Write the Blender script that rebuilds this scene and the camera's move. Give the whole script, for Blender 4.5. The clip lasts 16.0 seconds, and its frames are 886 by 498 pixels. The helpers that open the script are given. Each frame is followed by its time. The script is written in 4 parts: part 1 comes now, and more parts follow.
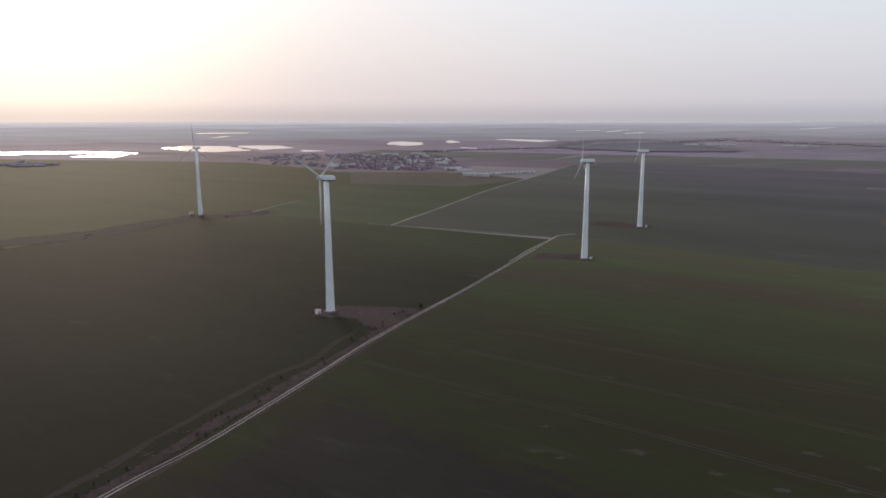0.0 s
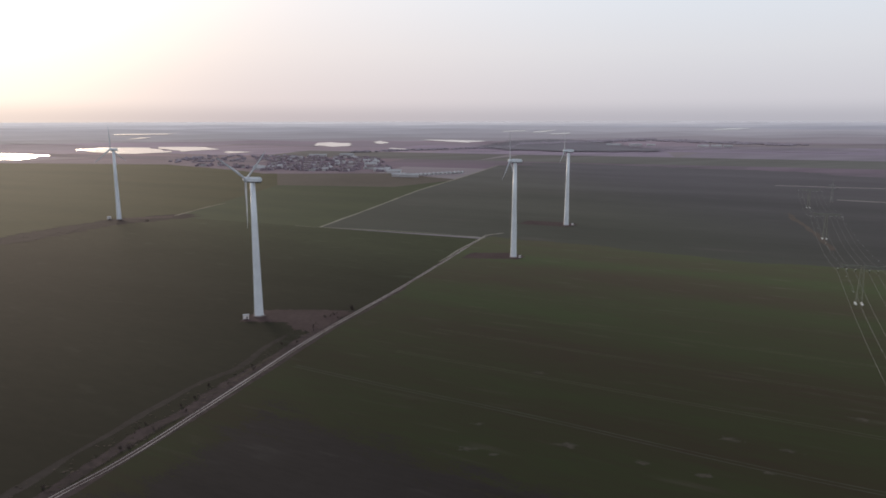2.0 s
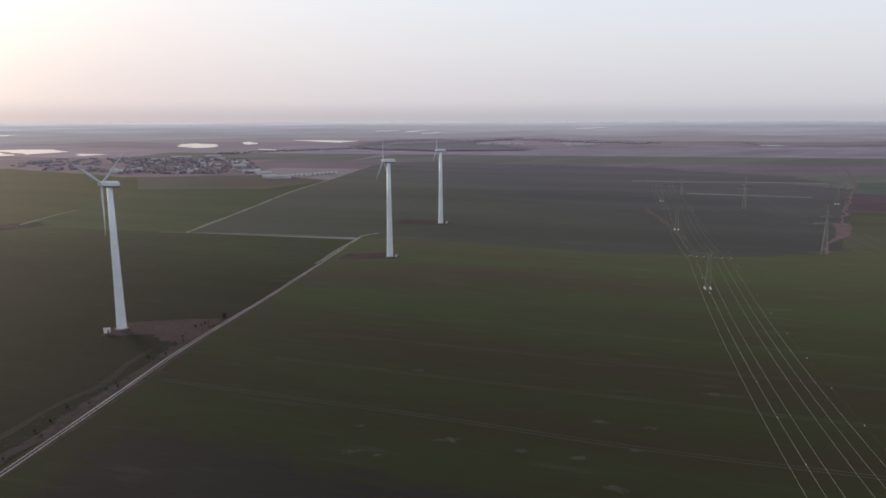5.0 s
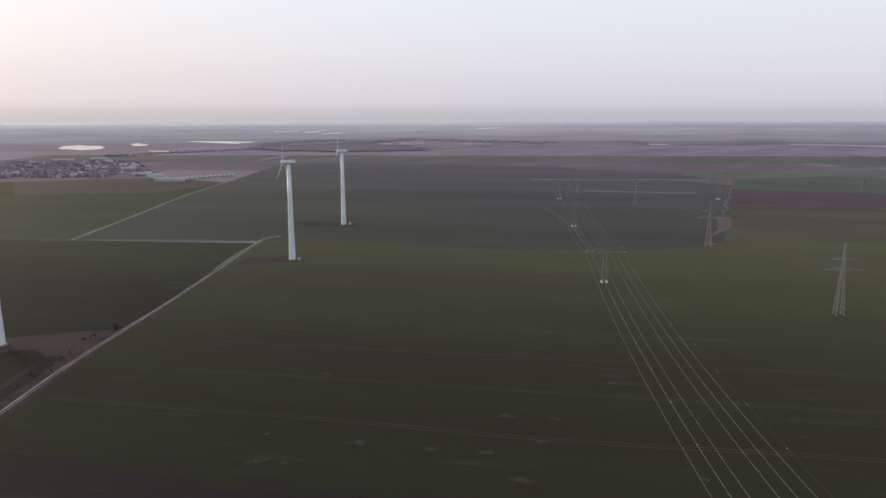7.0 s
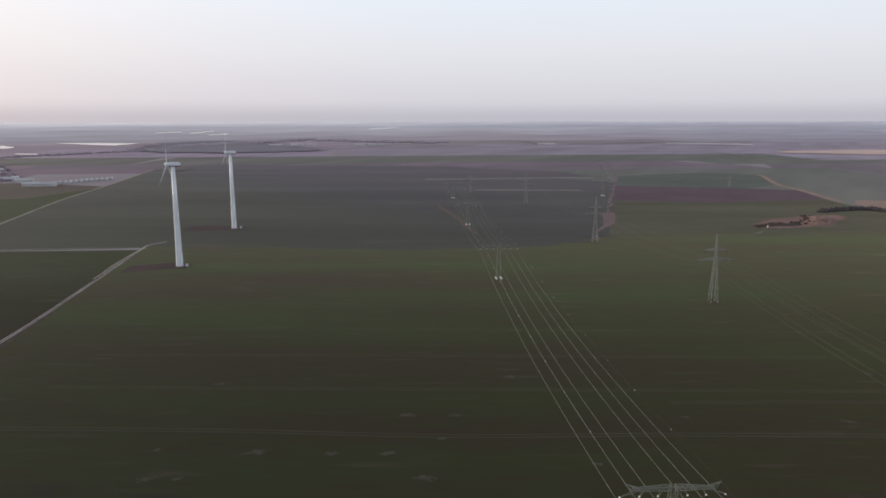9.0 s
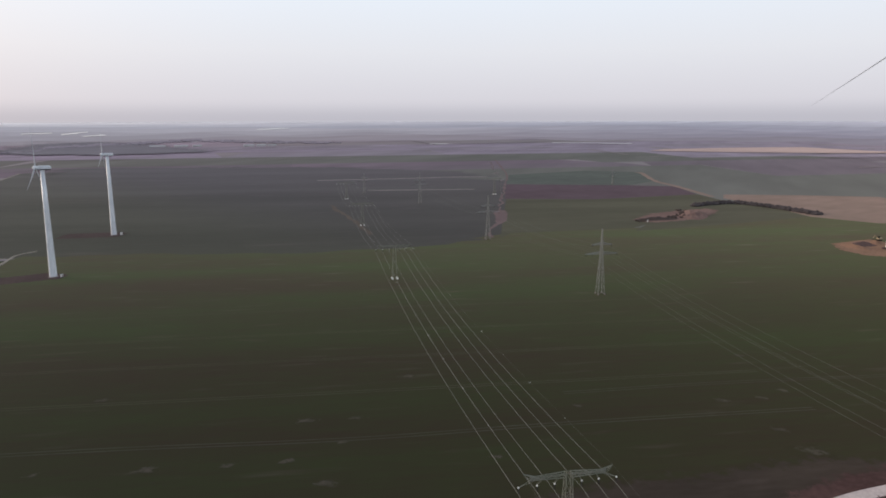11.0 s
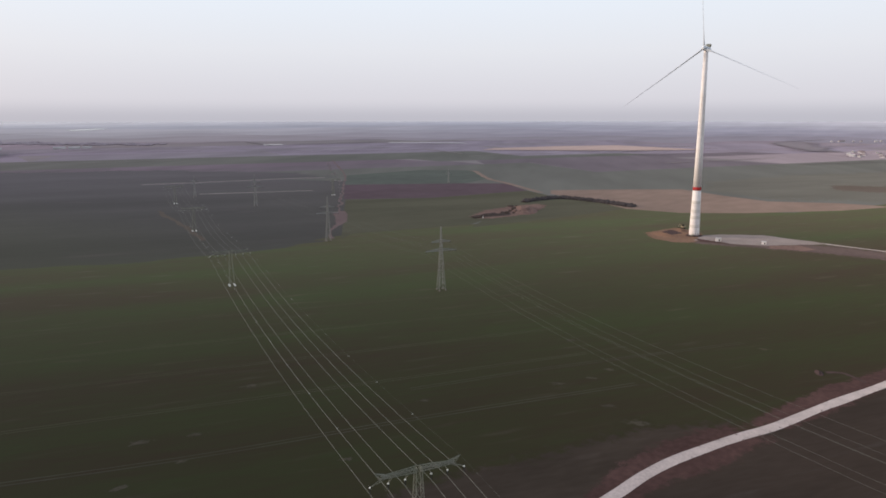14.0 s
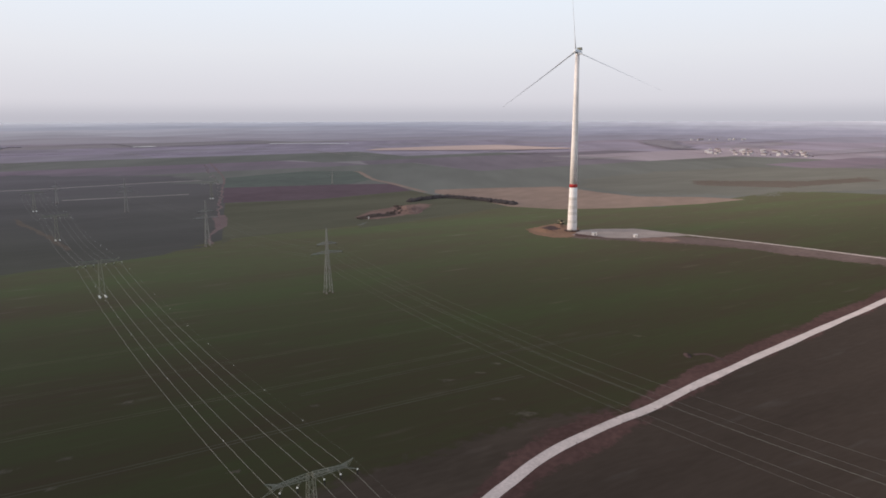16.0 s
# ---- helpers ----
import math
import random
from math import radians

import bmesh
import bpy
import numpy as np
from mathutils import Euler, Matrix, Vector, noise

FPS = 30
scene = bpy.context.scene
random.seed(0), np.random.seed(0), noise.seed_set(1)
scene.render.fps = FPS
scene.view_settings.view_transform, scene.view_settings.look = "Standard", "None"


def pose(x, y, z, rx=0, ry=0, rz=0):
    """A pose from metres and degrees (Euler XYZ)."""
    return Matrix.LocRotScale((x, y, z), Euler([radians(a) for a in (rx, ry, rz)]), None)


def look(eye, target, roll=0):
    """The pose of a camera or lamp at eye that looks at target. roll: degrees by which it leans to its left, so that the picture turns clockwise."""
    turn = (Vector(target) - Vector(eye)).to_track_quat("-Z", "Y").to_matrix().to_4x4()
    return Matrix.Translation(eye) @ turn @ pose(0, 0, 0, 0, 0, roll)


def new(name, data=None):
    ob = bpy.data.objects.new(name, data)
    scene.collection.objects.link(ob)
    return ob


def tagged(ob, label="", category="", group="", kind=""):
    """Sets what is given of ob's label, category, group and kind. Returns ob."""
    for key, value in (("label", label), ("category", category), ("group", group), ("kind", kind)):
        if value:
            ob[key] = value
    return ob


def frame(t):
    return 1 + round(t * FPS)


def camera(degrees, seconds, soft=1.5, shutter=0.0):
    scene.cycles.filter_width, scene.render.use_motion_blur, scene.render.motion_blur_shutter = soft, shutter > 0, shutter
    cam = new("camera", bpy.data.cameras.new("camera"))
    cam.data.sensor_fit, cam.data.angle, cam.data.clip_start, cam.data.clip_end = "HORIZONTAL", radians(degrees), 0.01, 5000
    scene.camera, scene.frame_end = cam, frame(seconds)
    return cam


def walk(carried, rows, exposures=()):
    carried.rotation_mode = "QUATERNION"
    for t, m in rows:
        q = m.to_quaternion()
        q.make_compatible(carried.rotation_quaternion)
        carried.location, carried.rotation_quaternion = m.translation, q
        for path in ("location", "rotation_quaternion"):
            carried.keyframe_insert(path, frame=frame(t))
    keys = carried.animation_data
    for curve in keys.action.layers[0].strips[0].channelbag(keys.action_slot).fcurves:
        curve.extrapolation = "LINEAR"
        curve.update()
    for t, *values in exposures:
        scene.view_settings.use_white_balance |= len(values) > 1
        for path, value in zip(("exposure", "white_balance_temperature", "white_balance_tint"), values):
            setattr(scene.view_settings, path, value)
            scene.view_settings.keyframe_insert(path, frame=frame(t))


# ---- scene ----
EYE = 92.0
cam = camera(64.69, 16.0, soft=1.75)
PATH = [
    (0.0, -0.10, -10.58, 0.09), (0.5, -1.47, -10.57, 0.09), (1.0, -2.91, -10.57, 0.09), (1.5, -4.35, -10.55, 0.07),
    (2.0, -5.87, -10.54, 0.05), (2.5, -7.44, -10.54, 0.05), (3.0, -9.07, -10.54, 0.06), (3.5, -10.77, -10.55, 0.08),
    (4.0, -12.57, -10.56, 0.10), (6.5, -21.95, -10.55, 0.10), (7.0, -24.12, -10.55, 0.11), (7.5, -26.30, -10.54, 0.13),
    (8.0, -28.45, -10.54, 0.13), (8.5, -30.59, -10.55, 0.13), (9.0, -32.76, -10.55, 0.13), (11.5, -43.61, -10.56, 0.11),
    (12.0, -45.77, -10.57, 0.10), (12.5, -47.96, -10.57, 0.09), (13.0, -50.13, -10.56, 0.09), (13.5, -52.34, -10.56, 0.07),
    (14.0, -54.60, -10.56, 0.07), (14.5, -56.94, -10.56, 0.08), (15.0, -59.31, -10.55, 0.10), (15.5, -61.68, -10.55, 0.12),
    (16.0, -64.03, -10.55, 0.15),
]
EXPOSURES = [(0.0, 0.04), (3.5, 0.08), (7.0, 0.16), (16.0, 0.22)]
walk(cam, [(t, pose(0, 0, EYE, 90 + pitch, roll, yaw)) for t, yaw, pitch, roll in PATH], EXPOSURES)

# ---- light: hazy low sun beyond the lakes ----
SUN_AZ, SUN_EL = -29.0, 11.0          # degrees clockwise from +y, degrees up
sun_dir = Vector((math.sin(radians(SUN_AZ)) * math.cos(radians(SUN_EL)), math.cos(radians(SUN_AZ)) * math.cos(radians(SUN_EL)), math.sin(radians(SUN_EL))))
sun_data = bpy.data.lights.new("sun", "SUN")
sun_data.energy, sun_data.angle, sun_data.color = 2.8, radians(22), (1.0, 0.82, 0.66)
sun = new("sun", sun_data)
sun.matrix_world = look((0, 0, 300), Vector((0, 0, 300)) - sun_dir)

world = bpy.data.worlds.new("hazy_sky")
scene.world = world
world.use_nodes = True
wn, wl = world.node_tree.nodes, world.node_tree.links
wn.clear()


def wnode(kind, **values):
    n = wn.new(kind)
    for k, v in values.items():
        n.inputs[k].default_value = v
    return n


w_out = wn.new("ShaderNodeOutputWorld")
w_bg = wnode("ShaderNodeBackground", Strength=1.0)
w_sky = wn.new("ShaderNodeTexSky")
w_sky.sky_type, w_sky.sun_disc = "NISHITA", False
w_sky.sun_elevation, w_sky.sun_rotation = radians(SUN_EL), radians(SUN_AZ)
w_sky.air_density, w_sky.dust_density, w_sky.ozone_density = 1.0, 3.0, 1.5
w_coord = wn.new("ShaderNodeTexCoord")
w_sep = wn.new("ShaderNodeSeparateXYZ")
wl.new(w_coord.outputs["Generated"], w_sep.inputs[0])
# the haze bank: thick at the horizon, gone some 35 degrees up
w_fac = wn.new("ShaderNodeValToRGB")
w_fac.color_ramp.interpolation = "EASE"
w_fac.color_ramp.elements[0].position, w_fac.color_ramp.elements[0].color = 0.02, (1, 1, 1, 1)
w_fac.color_ramp.elements[1].position, w_fac.color_ramp.elements[1].color = 0.9, (0.45, 0.45, 0.45, 1)
wl.new(w_sep.outputs["Z"], w_fac.inputs[0])
w_haze = wn.new("ShaderNodeValToRGB")          # haze colour by height
w_haze.color_ramp.elements[0].position, w_haze.color_ramp.elements[0].color = 0.0, (0.578, 0.572, 0.628, 1)
w_haze.color_ramp.elements[1].position, w_haze.color_ramp.elements[1].color = 0.19, (0.735, 0.80, 0.885, 1)
for z, c in ((0.025, (0.59, 0.578, 0.625, 1)), (0.09, (0.68, 0.69, 0.735, 1))):
    w_haze.color_ramp.elements.new(z).color = c
wl.new(w_sep.outputs["Z"], w_haze.inputs[0])
# warm brightening round the veiled sun
w_dot = wn.new("ShaderNodeVectorMath")
w_dot.operation = "DOT_PRODUCT"
w_dot.inputs[1].default_value = sun_dir
wl.new(w_coord.outputs["Generated"], w_dot.inputs[0])


def lobe(power, colour):
    """Light gathered round the sun's direction."""
    top = wn.new("ShaderNodeMath")
    top.operation = "MAXIMUM"
    top.inputs[1].default_value = 0.0
    wl.new(w_dot.outputs["Value"], top.inputs[0])
    p = wn.new("ShaderNodeMath")
    p.operation = "POWER"
    p.inputs[1].default_value = power
    wl.new(top.outputs[0], p.inputs[0])
    m = wn.new("ShaderNodeMixRGB")
    m.inputs[1].default_value = (0, 0, 0, 1)
    m.inputs[2].default_value = (*colour, 1)
    wl.new(p.outputs[0], m.inputs[0])
    return m


w_wide, w_tight = lobe(5, (0.26, 0.135, 0.05)), lobe(45, (0.75, 0.58, 0.34))
w_glow = wn.new("ShaderNodeMixRGB")
w_glow.blend_type = "ADD"
w_glow.inputs[0].default_value = 1.0
wl.new(w_wide.outputs[0], w_glow.inputs[1])
wl.new(w_tight.outputs[0], w_glow.inputs[2])
w_add = wn.new("ShaderNodeMixRGB")
w_add.blend_type = "ADD"
w_add.inputs[0].default_value = 1.0
wl.new(w_haze.outputs[0], w_add.inputs[1])
wl.new(w_glow.outputs[0], w_add.inputs[2])
w_scale = wn.new("ShaderNodeMixRGB")
w_scale.blend_type = "MULTIPLY"
w_scale.inputs[0].default_value = 1.0
w_scale.inputs[2].default_value = (0.13, 0.13, 0.13, 1)
wl.new(w_sky.outputs[0], w_scale.inputs[1])
w_mix = wn.new("ShaderNodeMixRGB")
wl.new(w_fac.outputs[0], w_mix.inputs[0])
wl.new(w_scale.outputs[0], w_mix.inputs[1])
w_low = wn.new("ShaderNodeValToRGB")           # the air swallows light low over the skyline
w_low.color_ramp.interpolation = "EASE"
w_low.color_ramp.elements[0].position, w_low.color_ramp.elements[0].color = 0.0, (0.78, 0.775, 0.79, 1)
w_low.color_ramp.elements[1].position, w_low.color_ramp.elements[1].color = 0.028, (1, 1, 1, 1)
wl.new(w_sep.outputs["Z"], w_low.inputs[0])
w_dim = wn.new("ShaderNodeMixRGB")
w_dim.blend_type = "MULTIPLY"
w_dim.inputs[0].default_value = 1.0
wl.new(w_add.outputs[0], w_dim.inputs[1])
wl.new(w_low.outputs[0], w_dim.inputs[2])
wl.new(w_dim.outputs[0], w_mix.inputs[2])
wl.new(w_mix.outputs[0], w_bg.inputs["Color"])
wl.new(w_bg.outputs[0], w_out.inputs[0])


# ---- materials ----
def material(name, dark, light, scale=0.5, rough=0.9, coarse=0.02, bump=0.0, stretch=(1, 1, 1), metal=0.0, spec=0.03, patch=0.5, soil=1.0, turn=0.0, haze_hue=None, axis=(0.85, 0.53, 0), specks=None, glow=0.0, onward=None):
    """Two scales of noise between a dark and a light colour, on world metres."""
    m = bpy.data.materials.new(name)
    m.use_nodes = True
    n, l = m.node_tree.nodes, m.node_tree.links
    b = n["Principled BSDF"]
    geo = n.new("ShaderNodeNewGeometry")
    mp = n.new("ShaderNodeMapping")
    spin = n.new("ShaderNodeMapping")
    mp.inputs["Scale"].default_value = stretch
    spin.inputs["Rotation"].default_value = (0, 0, radians(turn))
    l.new(geo.outputs["Position"], spin.inputs["Vector"])
    l.new(spin.outputs[0], mp.inputs["Vector"])
    fine = n.new("ShaderNodeTexNoise")
    fine.inputs["Scale"].default_value, fine.inputs["Detail"].default_value = scale, 6
    big = n.new("ShaderNodeTexNoise")
    big.inputs["Scale"].default_value, big.inputs["Detail"].default_value = coarse, 3
    l.new(mp.outputs[0], fine.inputs["Vector"])
    l.new(mp.outputs[0], big.inputs["Vector"])
    mixf = n.new("ShaderNodeMixRGB")
    mixf.inputs[0].default_value = patch
    l.new(fine.outputs[0], mixf.inputs[1])
    l.new(big.outputs[0], mixf.inputs[2])
    ramp = n.new("ShaderNodeValToRGB")
    ramp.color_ramp.elements[0].position, ramp.color_ramp.elements[0].color = 0.36, (*dark, 1)
    ramp.color_ramp.elements[1].position, ramp.color_ramp.elements[1].color = 0.64, (*light, 1)
    l.new(mixf.outputs[0], ramp.inputs[0])
    colour = ramp.outputs[0]
    if specks:                       # thin bare streaks where the soil shows
        thin = n.new("ShaderNodeTexNoise")
        thin.inputs["Scale"].default_value, thin.inputs["Detail"].default_value = specks[0], 5
        l.new(mp.outputs[0], thin.inputs["Vector"])
        cut = n.new("ShaderNodeMapRange")
        cut.interpolation_type = "SMOOTHSTEP"
        for k, v in (("From Min", 0.58), ("From Max", 0.80), ("To Min", 0.0), ("To Max", specks[2])):
            cut.inputs[k].default_value = v
        l.new(thin.outputs[0], cut.inputs["Value"])
        bare = n.new("ShaderNodeMixRGB")
        bare.inputs[2].default_value = (*specks[1], 1)
        l.new(cut.outputs["Result"], bare.inputs[0])
        l.new(colour, bare.inputs[1])
        colour = bare.outputs[0]
    for near, far, gain, way in ([(*haze_hue, axis)] if haze_hue else []) + ([onward] if onward else []):   # hue shifts across the land, mostly haze painted into the colour
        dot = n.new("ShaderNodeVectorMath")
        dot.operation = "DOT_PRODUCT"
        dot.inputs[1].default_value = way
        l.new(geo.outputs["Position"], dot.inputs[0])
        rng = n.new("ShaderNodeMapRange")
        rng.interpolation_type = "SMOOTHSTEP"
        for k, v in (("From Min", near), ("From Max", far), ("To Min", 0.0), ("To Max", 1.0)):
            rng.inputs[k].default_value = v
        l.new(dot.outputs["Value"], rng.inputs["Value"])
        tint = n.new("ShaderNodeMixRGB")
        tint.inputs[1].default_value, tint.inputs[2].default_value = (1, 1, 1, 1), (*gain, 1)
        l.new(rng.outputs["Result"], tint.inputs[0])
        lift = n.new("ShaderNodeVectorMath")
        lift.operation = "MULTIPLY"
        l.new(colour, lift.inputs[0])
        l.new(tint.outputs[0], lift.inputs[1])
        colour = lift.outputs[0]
    l.new(colour, b.inputs["Base Color"])
    if glow:                         # added emission imitates haze-lit air on the outermost belts
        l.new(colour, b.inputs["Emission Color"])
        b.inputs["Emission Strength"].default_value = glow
    b.inputs["Roughness"].default_value = rough
    b.inputs["Metallic"].default_value = metal
    b.inputs["Diffuse Roughness"].default_value = soil if rough > 0.8 else 0.0
    b.inputs["Specular IOR Level"].default_value = spec
    if bump:
        bn = n.new("ShaderNodeBump")
        bn.inputs["Strength"].default_value, bn.inputs["Distance"].default_value = bump, 0.3
        l.new(fine.outputs[0], bn.inputs["Height"])
        l.new(bn.outputs[0], b.inputs["Normal"])
    return m


def ragged_edge(mat, grain=0.22, stretch=(1, 1, 1), turn=0.0):
    """A copy of a ground cover that thins out in tufts towards its border (mesh attribute "edge": 0 at the border, 1 inside)."""
    m = mat.copy()
    m.name = mat.name + "_ragged"
    n, l = m.node_tree.nodes, m.node_tree.links
    at = n.new("ShaderNodeAttribute")
    at.attribute_name = "edge"
    geo = n.new("ShaderNodeNewGeometry")
    mp = n.new("ShaderNodeMapping")
    spin = n.new("ShaderNodeMapping")
    spin.inputs["Rotation"].default_value = (0, 0, radians(turn))
    mp.inputs["Scale"].default_value = stretch
    tuft = n.new("ShaderNodeTexNoise")
    tuft.inputs["Scale"].default_value, tuft.inputs["Detail"].default_value = grain, 6
    l.new(geo.outputs["Position"], spin.inputs["Vector"])
    l.new(spin.outputs[0], mp.inputs["Vector"])
    l.new(mp.outputs[0], tuft.inputs["Vector"])
    blades = n.new("ShaderNodeTexNoise")
    blades.inputs["Scale"].default_value, blades.inputs["Detail"].default_value = grain * 14, 4
    l.new(mp.outputs[0], blades.inputs["Vector"])
    rough = n.new("ShaderNodeMath")
    rough.operation = "ADD"
    l.new(tuft.outputs[0], rough.inputs[0])
    l.new(blades.outputs[0], rough.inputs[1])
    both = n.new("ShaderNodeMath")
    both.operation, both.inputs[1].default_value = "MULTIPLY_ADD", 1.35
    l.new(rough.outputs[0], both.inputs[0])
    l.new(at.outputs["Fac"], both.inputs[2])
    cover = n.new("ShaderNodeMath")          # covered or bare, tuft by tuft
    cover.operation, cover.inputs[1].default_value = "GREATER_THAN", 1.85
    l.new(both.outputs[0], cover.inputs[0])
    l.new(cover.outputs[0], n["Principled BSDF"].inputs["Alpha"])
    return m


# Base colours dim eastwards; the haze glow towards the sun is painted in.
HAZE_EAST = (0.71, 0.82, 0.84)
# The plain's base colour is paled towards lilac to imitate haze.
M_FAR = material("far_fields", (0.2791, 0.2148, 0.2228), (0.3551, 0.2736, 0.2838), 0.006, stretch=(1, 3, 1), coarse=0.0016, haze_hue=(-2200, 700, HAZE_EAST), axis=(0.7, -0.7, 0))
# Crop brightens north-east: haze over distance is painted into its colour.
M_CROP = material("winter_crop", (0.0431, 0.0333, 0.0219), (0.0405, 0.0465, 0.0214), 0.22, stretch=(0.3, 1.8, 1), coarse=0.012, turn=34, patch=0.66, haze_hue=(165, 580, (2.42, 2.5, 2.62)), axis=(0.57, 0.82, 0), specks=(0.10, (0.078, 0.064, 0.049), 0.5))
# Young green crop, brightened and greyed in its colour to imitate haze.
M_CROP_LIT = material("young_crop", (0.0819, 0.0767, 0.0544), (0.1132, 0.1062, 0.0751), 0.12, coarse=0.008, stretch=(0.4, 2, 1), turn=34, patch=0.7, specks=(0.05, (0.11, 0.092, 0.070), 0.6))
M_LAKESIDE = material("lakeside_crop", (0.0711, 0.0625, 0.0330), (0.0906, 0.0794, 0.0421), 0.12, coarse=0.006, stretch=(0.5, 2, 1), turn=34, patch=0.7, specks=(0.03, (0.088, 0.087, 0.052), 0.7))
M_VILLAGE = material("village_crop", (0.0655, 0.0687, 0.0407), (0.0826, 0.0880, 0.0485), 0.12, coarse=0.008, stretch=(0.5, 2, 1), turn=34, patch=0.7, specks=(0.03, (0.082, 0.074, 0.056), 0.7))
M_FALLOW = material("brown_fallow", (0.1051, 0.0832, 0.0691), (0.1315, 0.1045, 0.0879), 0.1, coarse=0.008)
# Sparse crop pales and blues onward: haze painted into its colour.
M_GREY_CROP = material("sparse_crop", (0.0740, 0.0706, 0.0569), (0.0942, 0.0899, 0.0726), 0.1, coarse=0.005, stretch=(0.4, 2, 1), turn=34, patch=0.7, specks=(0.03, (0.115, 0.098, 0.086), 0.6), haze_hue=(180, 420, (0.98, 0.95, 1.12)), axis=(1, 0, 0), onward=(560, 1300, (1.5, 1.43, 1.62), (0.45, 0.89, 0)))
# Stubble brightens northwards with painted-in haze; its hue turns greener eastwards.
M_STUBBLE = material("olive_stubble", (0.0268, 0.0208, 0.0148), (0.0370, 0.0287, 0.0205), 0.2, coarse=0.009, stretch=(0.5, 1.5, 1), turn=34, patch=0.7, haze_hue=(230, 520, (2.0, 2.3, 1.9)), axis=(0.56, 0.83, 0), onward=(-280, -20, (0.92, 1.10, 1.02), (1, 0, 0)), specks=(0.08, (0.062, 0.052, 0.042), 0.4))
M_PLOUGH = material("ploughed_soil", (0.0403, 0.0306, 0.0254), (0.0557, 0.0420, 0.0353), 0.35, coarse=0.02, stretch=(0.4, 2.0, 1), turn=34, patch=0.6, specks=(0.07, (0.074, 0.063, 0.058), 0.7))
M_BARE = material("dark_bare_soil", (0.0335, 0.0275, 0.0255), (0.0455, 0.0372, 0.0345), 0.35, coarse=0.02, stretch=(0.4, 2.0, 1), turn=34, patch=0.6, specks=(0.07, (0.074, 0.063, 0.058), 0.8))
M_EARTH = material("pinkish_earth", (0.098, 0.071, 0.065), (0.150, 0.108, 0.100), 0.3, coarse=0.04)
M_VERGE = material("bare_verge", (0.0610, 0.0351, 0.0329), (0.1016, 0.0587, 0.0549), 0.5, coarse=0.05)
M_SOIL = material("faded_brown_soil", (0.0437, 0.0339, 0.0273), (0.0647, 0.0500, 0.0411), 0.3, coarse=0.04, stretch=(0.5, 1.6, 1), turn=34, patch=0.6, specks=(0.07, (0.10, 0.078, 0.07), 0.6))
M_ROUGH = material("rough_verge", (0.044, 0.033, 0.032), (0.09, 0.062, 0.061), 0.45, coarse=0.12, patch=0.5)
M_HEAP = material("dark_red_soil", (0.1365, 0.0875, 0.0775), (0.2210, 0.1438, 0.1250), 0.3, coarse=0.05, bump=0.5)
M_WEEDS = material("dead_weeds", (0.0472, 0.0390, 0.0298), (0.1024, 0.0753, 0.0621), 0.3, coarse=0.08)
M_FAINT = material("faint_dead_grass", (0.042, 0.034, 0.029), (0.064, 0.050, 0.046), 0.3, coarse=0.05)
M_DITCH = material("rough_brown_grass", (0.0340, 0.0235, 0.0235), (0.0470, 0.0335, 0.0330), 0.3, coarse=0.04)
M_RUSSET = material("russet_field", (0.1470, 0.1026, 0.1037), (0.1872, 0.1304, 0.1319), 0.05, coarse=0.01)
# Purple and teal fields keep their hue, paled in place of haze.
M_PURPLE = material("purple_soil", (0.0951, 0.0645, 0.0764), (0.1212, 0.0834, 0.0984), 0.05, coarse=0.01)
M_TEAL = material("dark_teal_crop", (0.09, 0.098, 0.088), (0.113, 0.123, 0.11), 0.05, coarse=0.01)
M_BEIGE = material("dry_beige_field", (0.2102, 0.1512, 0.1266), (0.2676, 0.1925, 0.1608), 0.03, coarse=0.008, stretch=(1, 2, 1))
M_PALE = material("pale_beige_field", (0.4046, 0.3031, 0.2802), (0.4750, 0.3557, 0.3289), 0.02, coarse=0.004)
M_TRAM = material("crop_wheel_mark", (0.0612, 0.0572, 0.0442), (0.0845, 0.0790, 0.0611), 0.3, coarse=0.05)
M_GRAVEL = material("pale_gravel", (0.4192, 0.3599, 0.3516), (0.5787, 0.4968, 0.4855), 1.2, coarse=0.15, bump=0.3)
M_PADGRAVEL = material("grey_pad_gravel", (0.2358, 0.1958, 0.1867), (0.3191, 0.2650, 0.2525), 0.8, coarse=0.08)
M_TRACK = material("dusty_wheel_track", (0.2957, 0.2554, 0.2374), (0.4435, 0.3830, 0.3562), 0.8, coarse=0.1)
M_THIN = material("dry_grass_track", (0.2061, 0.1882, 0.1478), (0.3091, 0.2822, 0.2218), 0.5, coarse=0.05)
M_PAD = material("trodden_pad", (0.0644, 0.0431, 0.0419), (0.0890, 0.0595, 0.0579), 0.4, coarse=0.06)
M_CLAY = material("turned_clay", (0.1720, 0.1040, 0.0736), (0.2580, 0.1560, 0.1104), 0.5, coarse=0.06, bump=0.5)
M_SCRUB = material("bare_twigs", (0.0663, 0.0510, 0.0459), (0.1105, 0.0850, 0.0765), 1.5, coarse=0.3)
M_HEDGE = material("dark_hedge", (0.0778, 0.0662, 0.0680), (0.1166, 0.0994, 0.1020), 1.0, coarse=0.2)
# Tree colours are lightened, the garden ones lilac: painted haze over bare twigs.
M_TREE = material("brown_tree", (0.2160, 0.1760, 0.1800), (0.3240, 0.2640, 0.2700), 0.6, coarse=0.1)
M_GARDEN = material("hazy_garden_trees", (0.235, 0.185, 0.215), (0.36, 0.295, 0.335), 0.1, coarse=0.02)
M_WATER = material("still_water", (0.0500, 0.0500, 0.0550), (0.0600, 0.0600, 0.0650), 0.05, rough=0.06, spec=0.8)
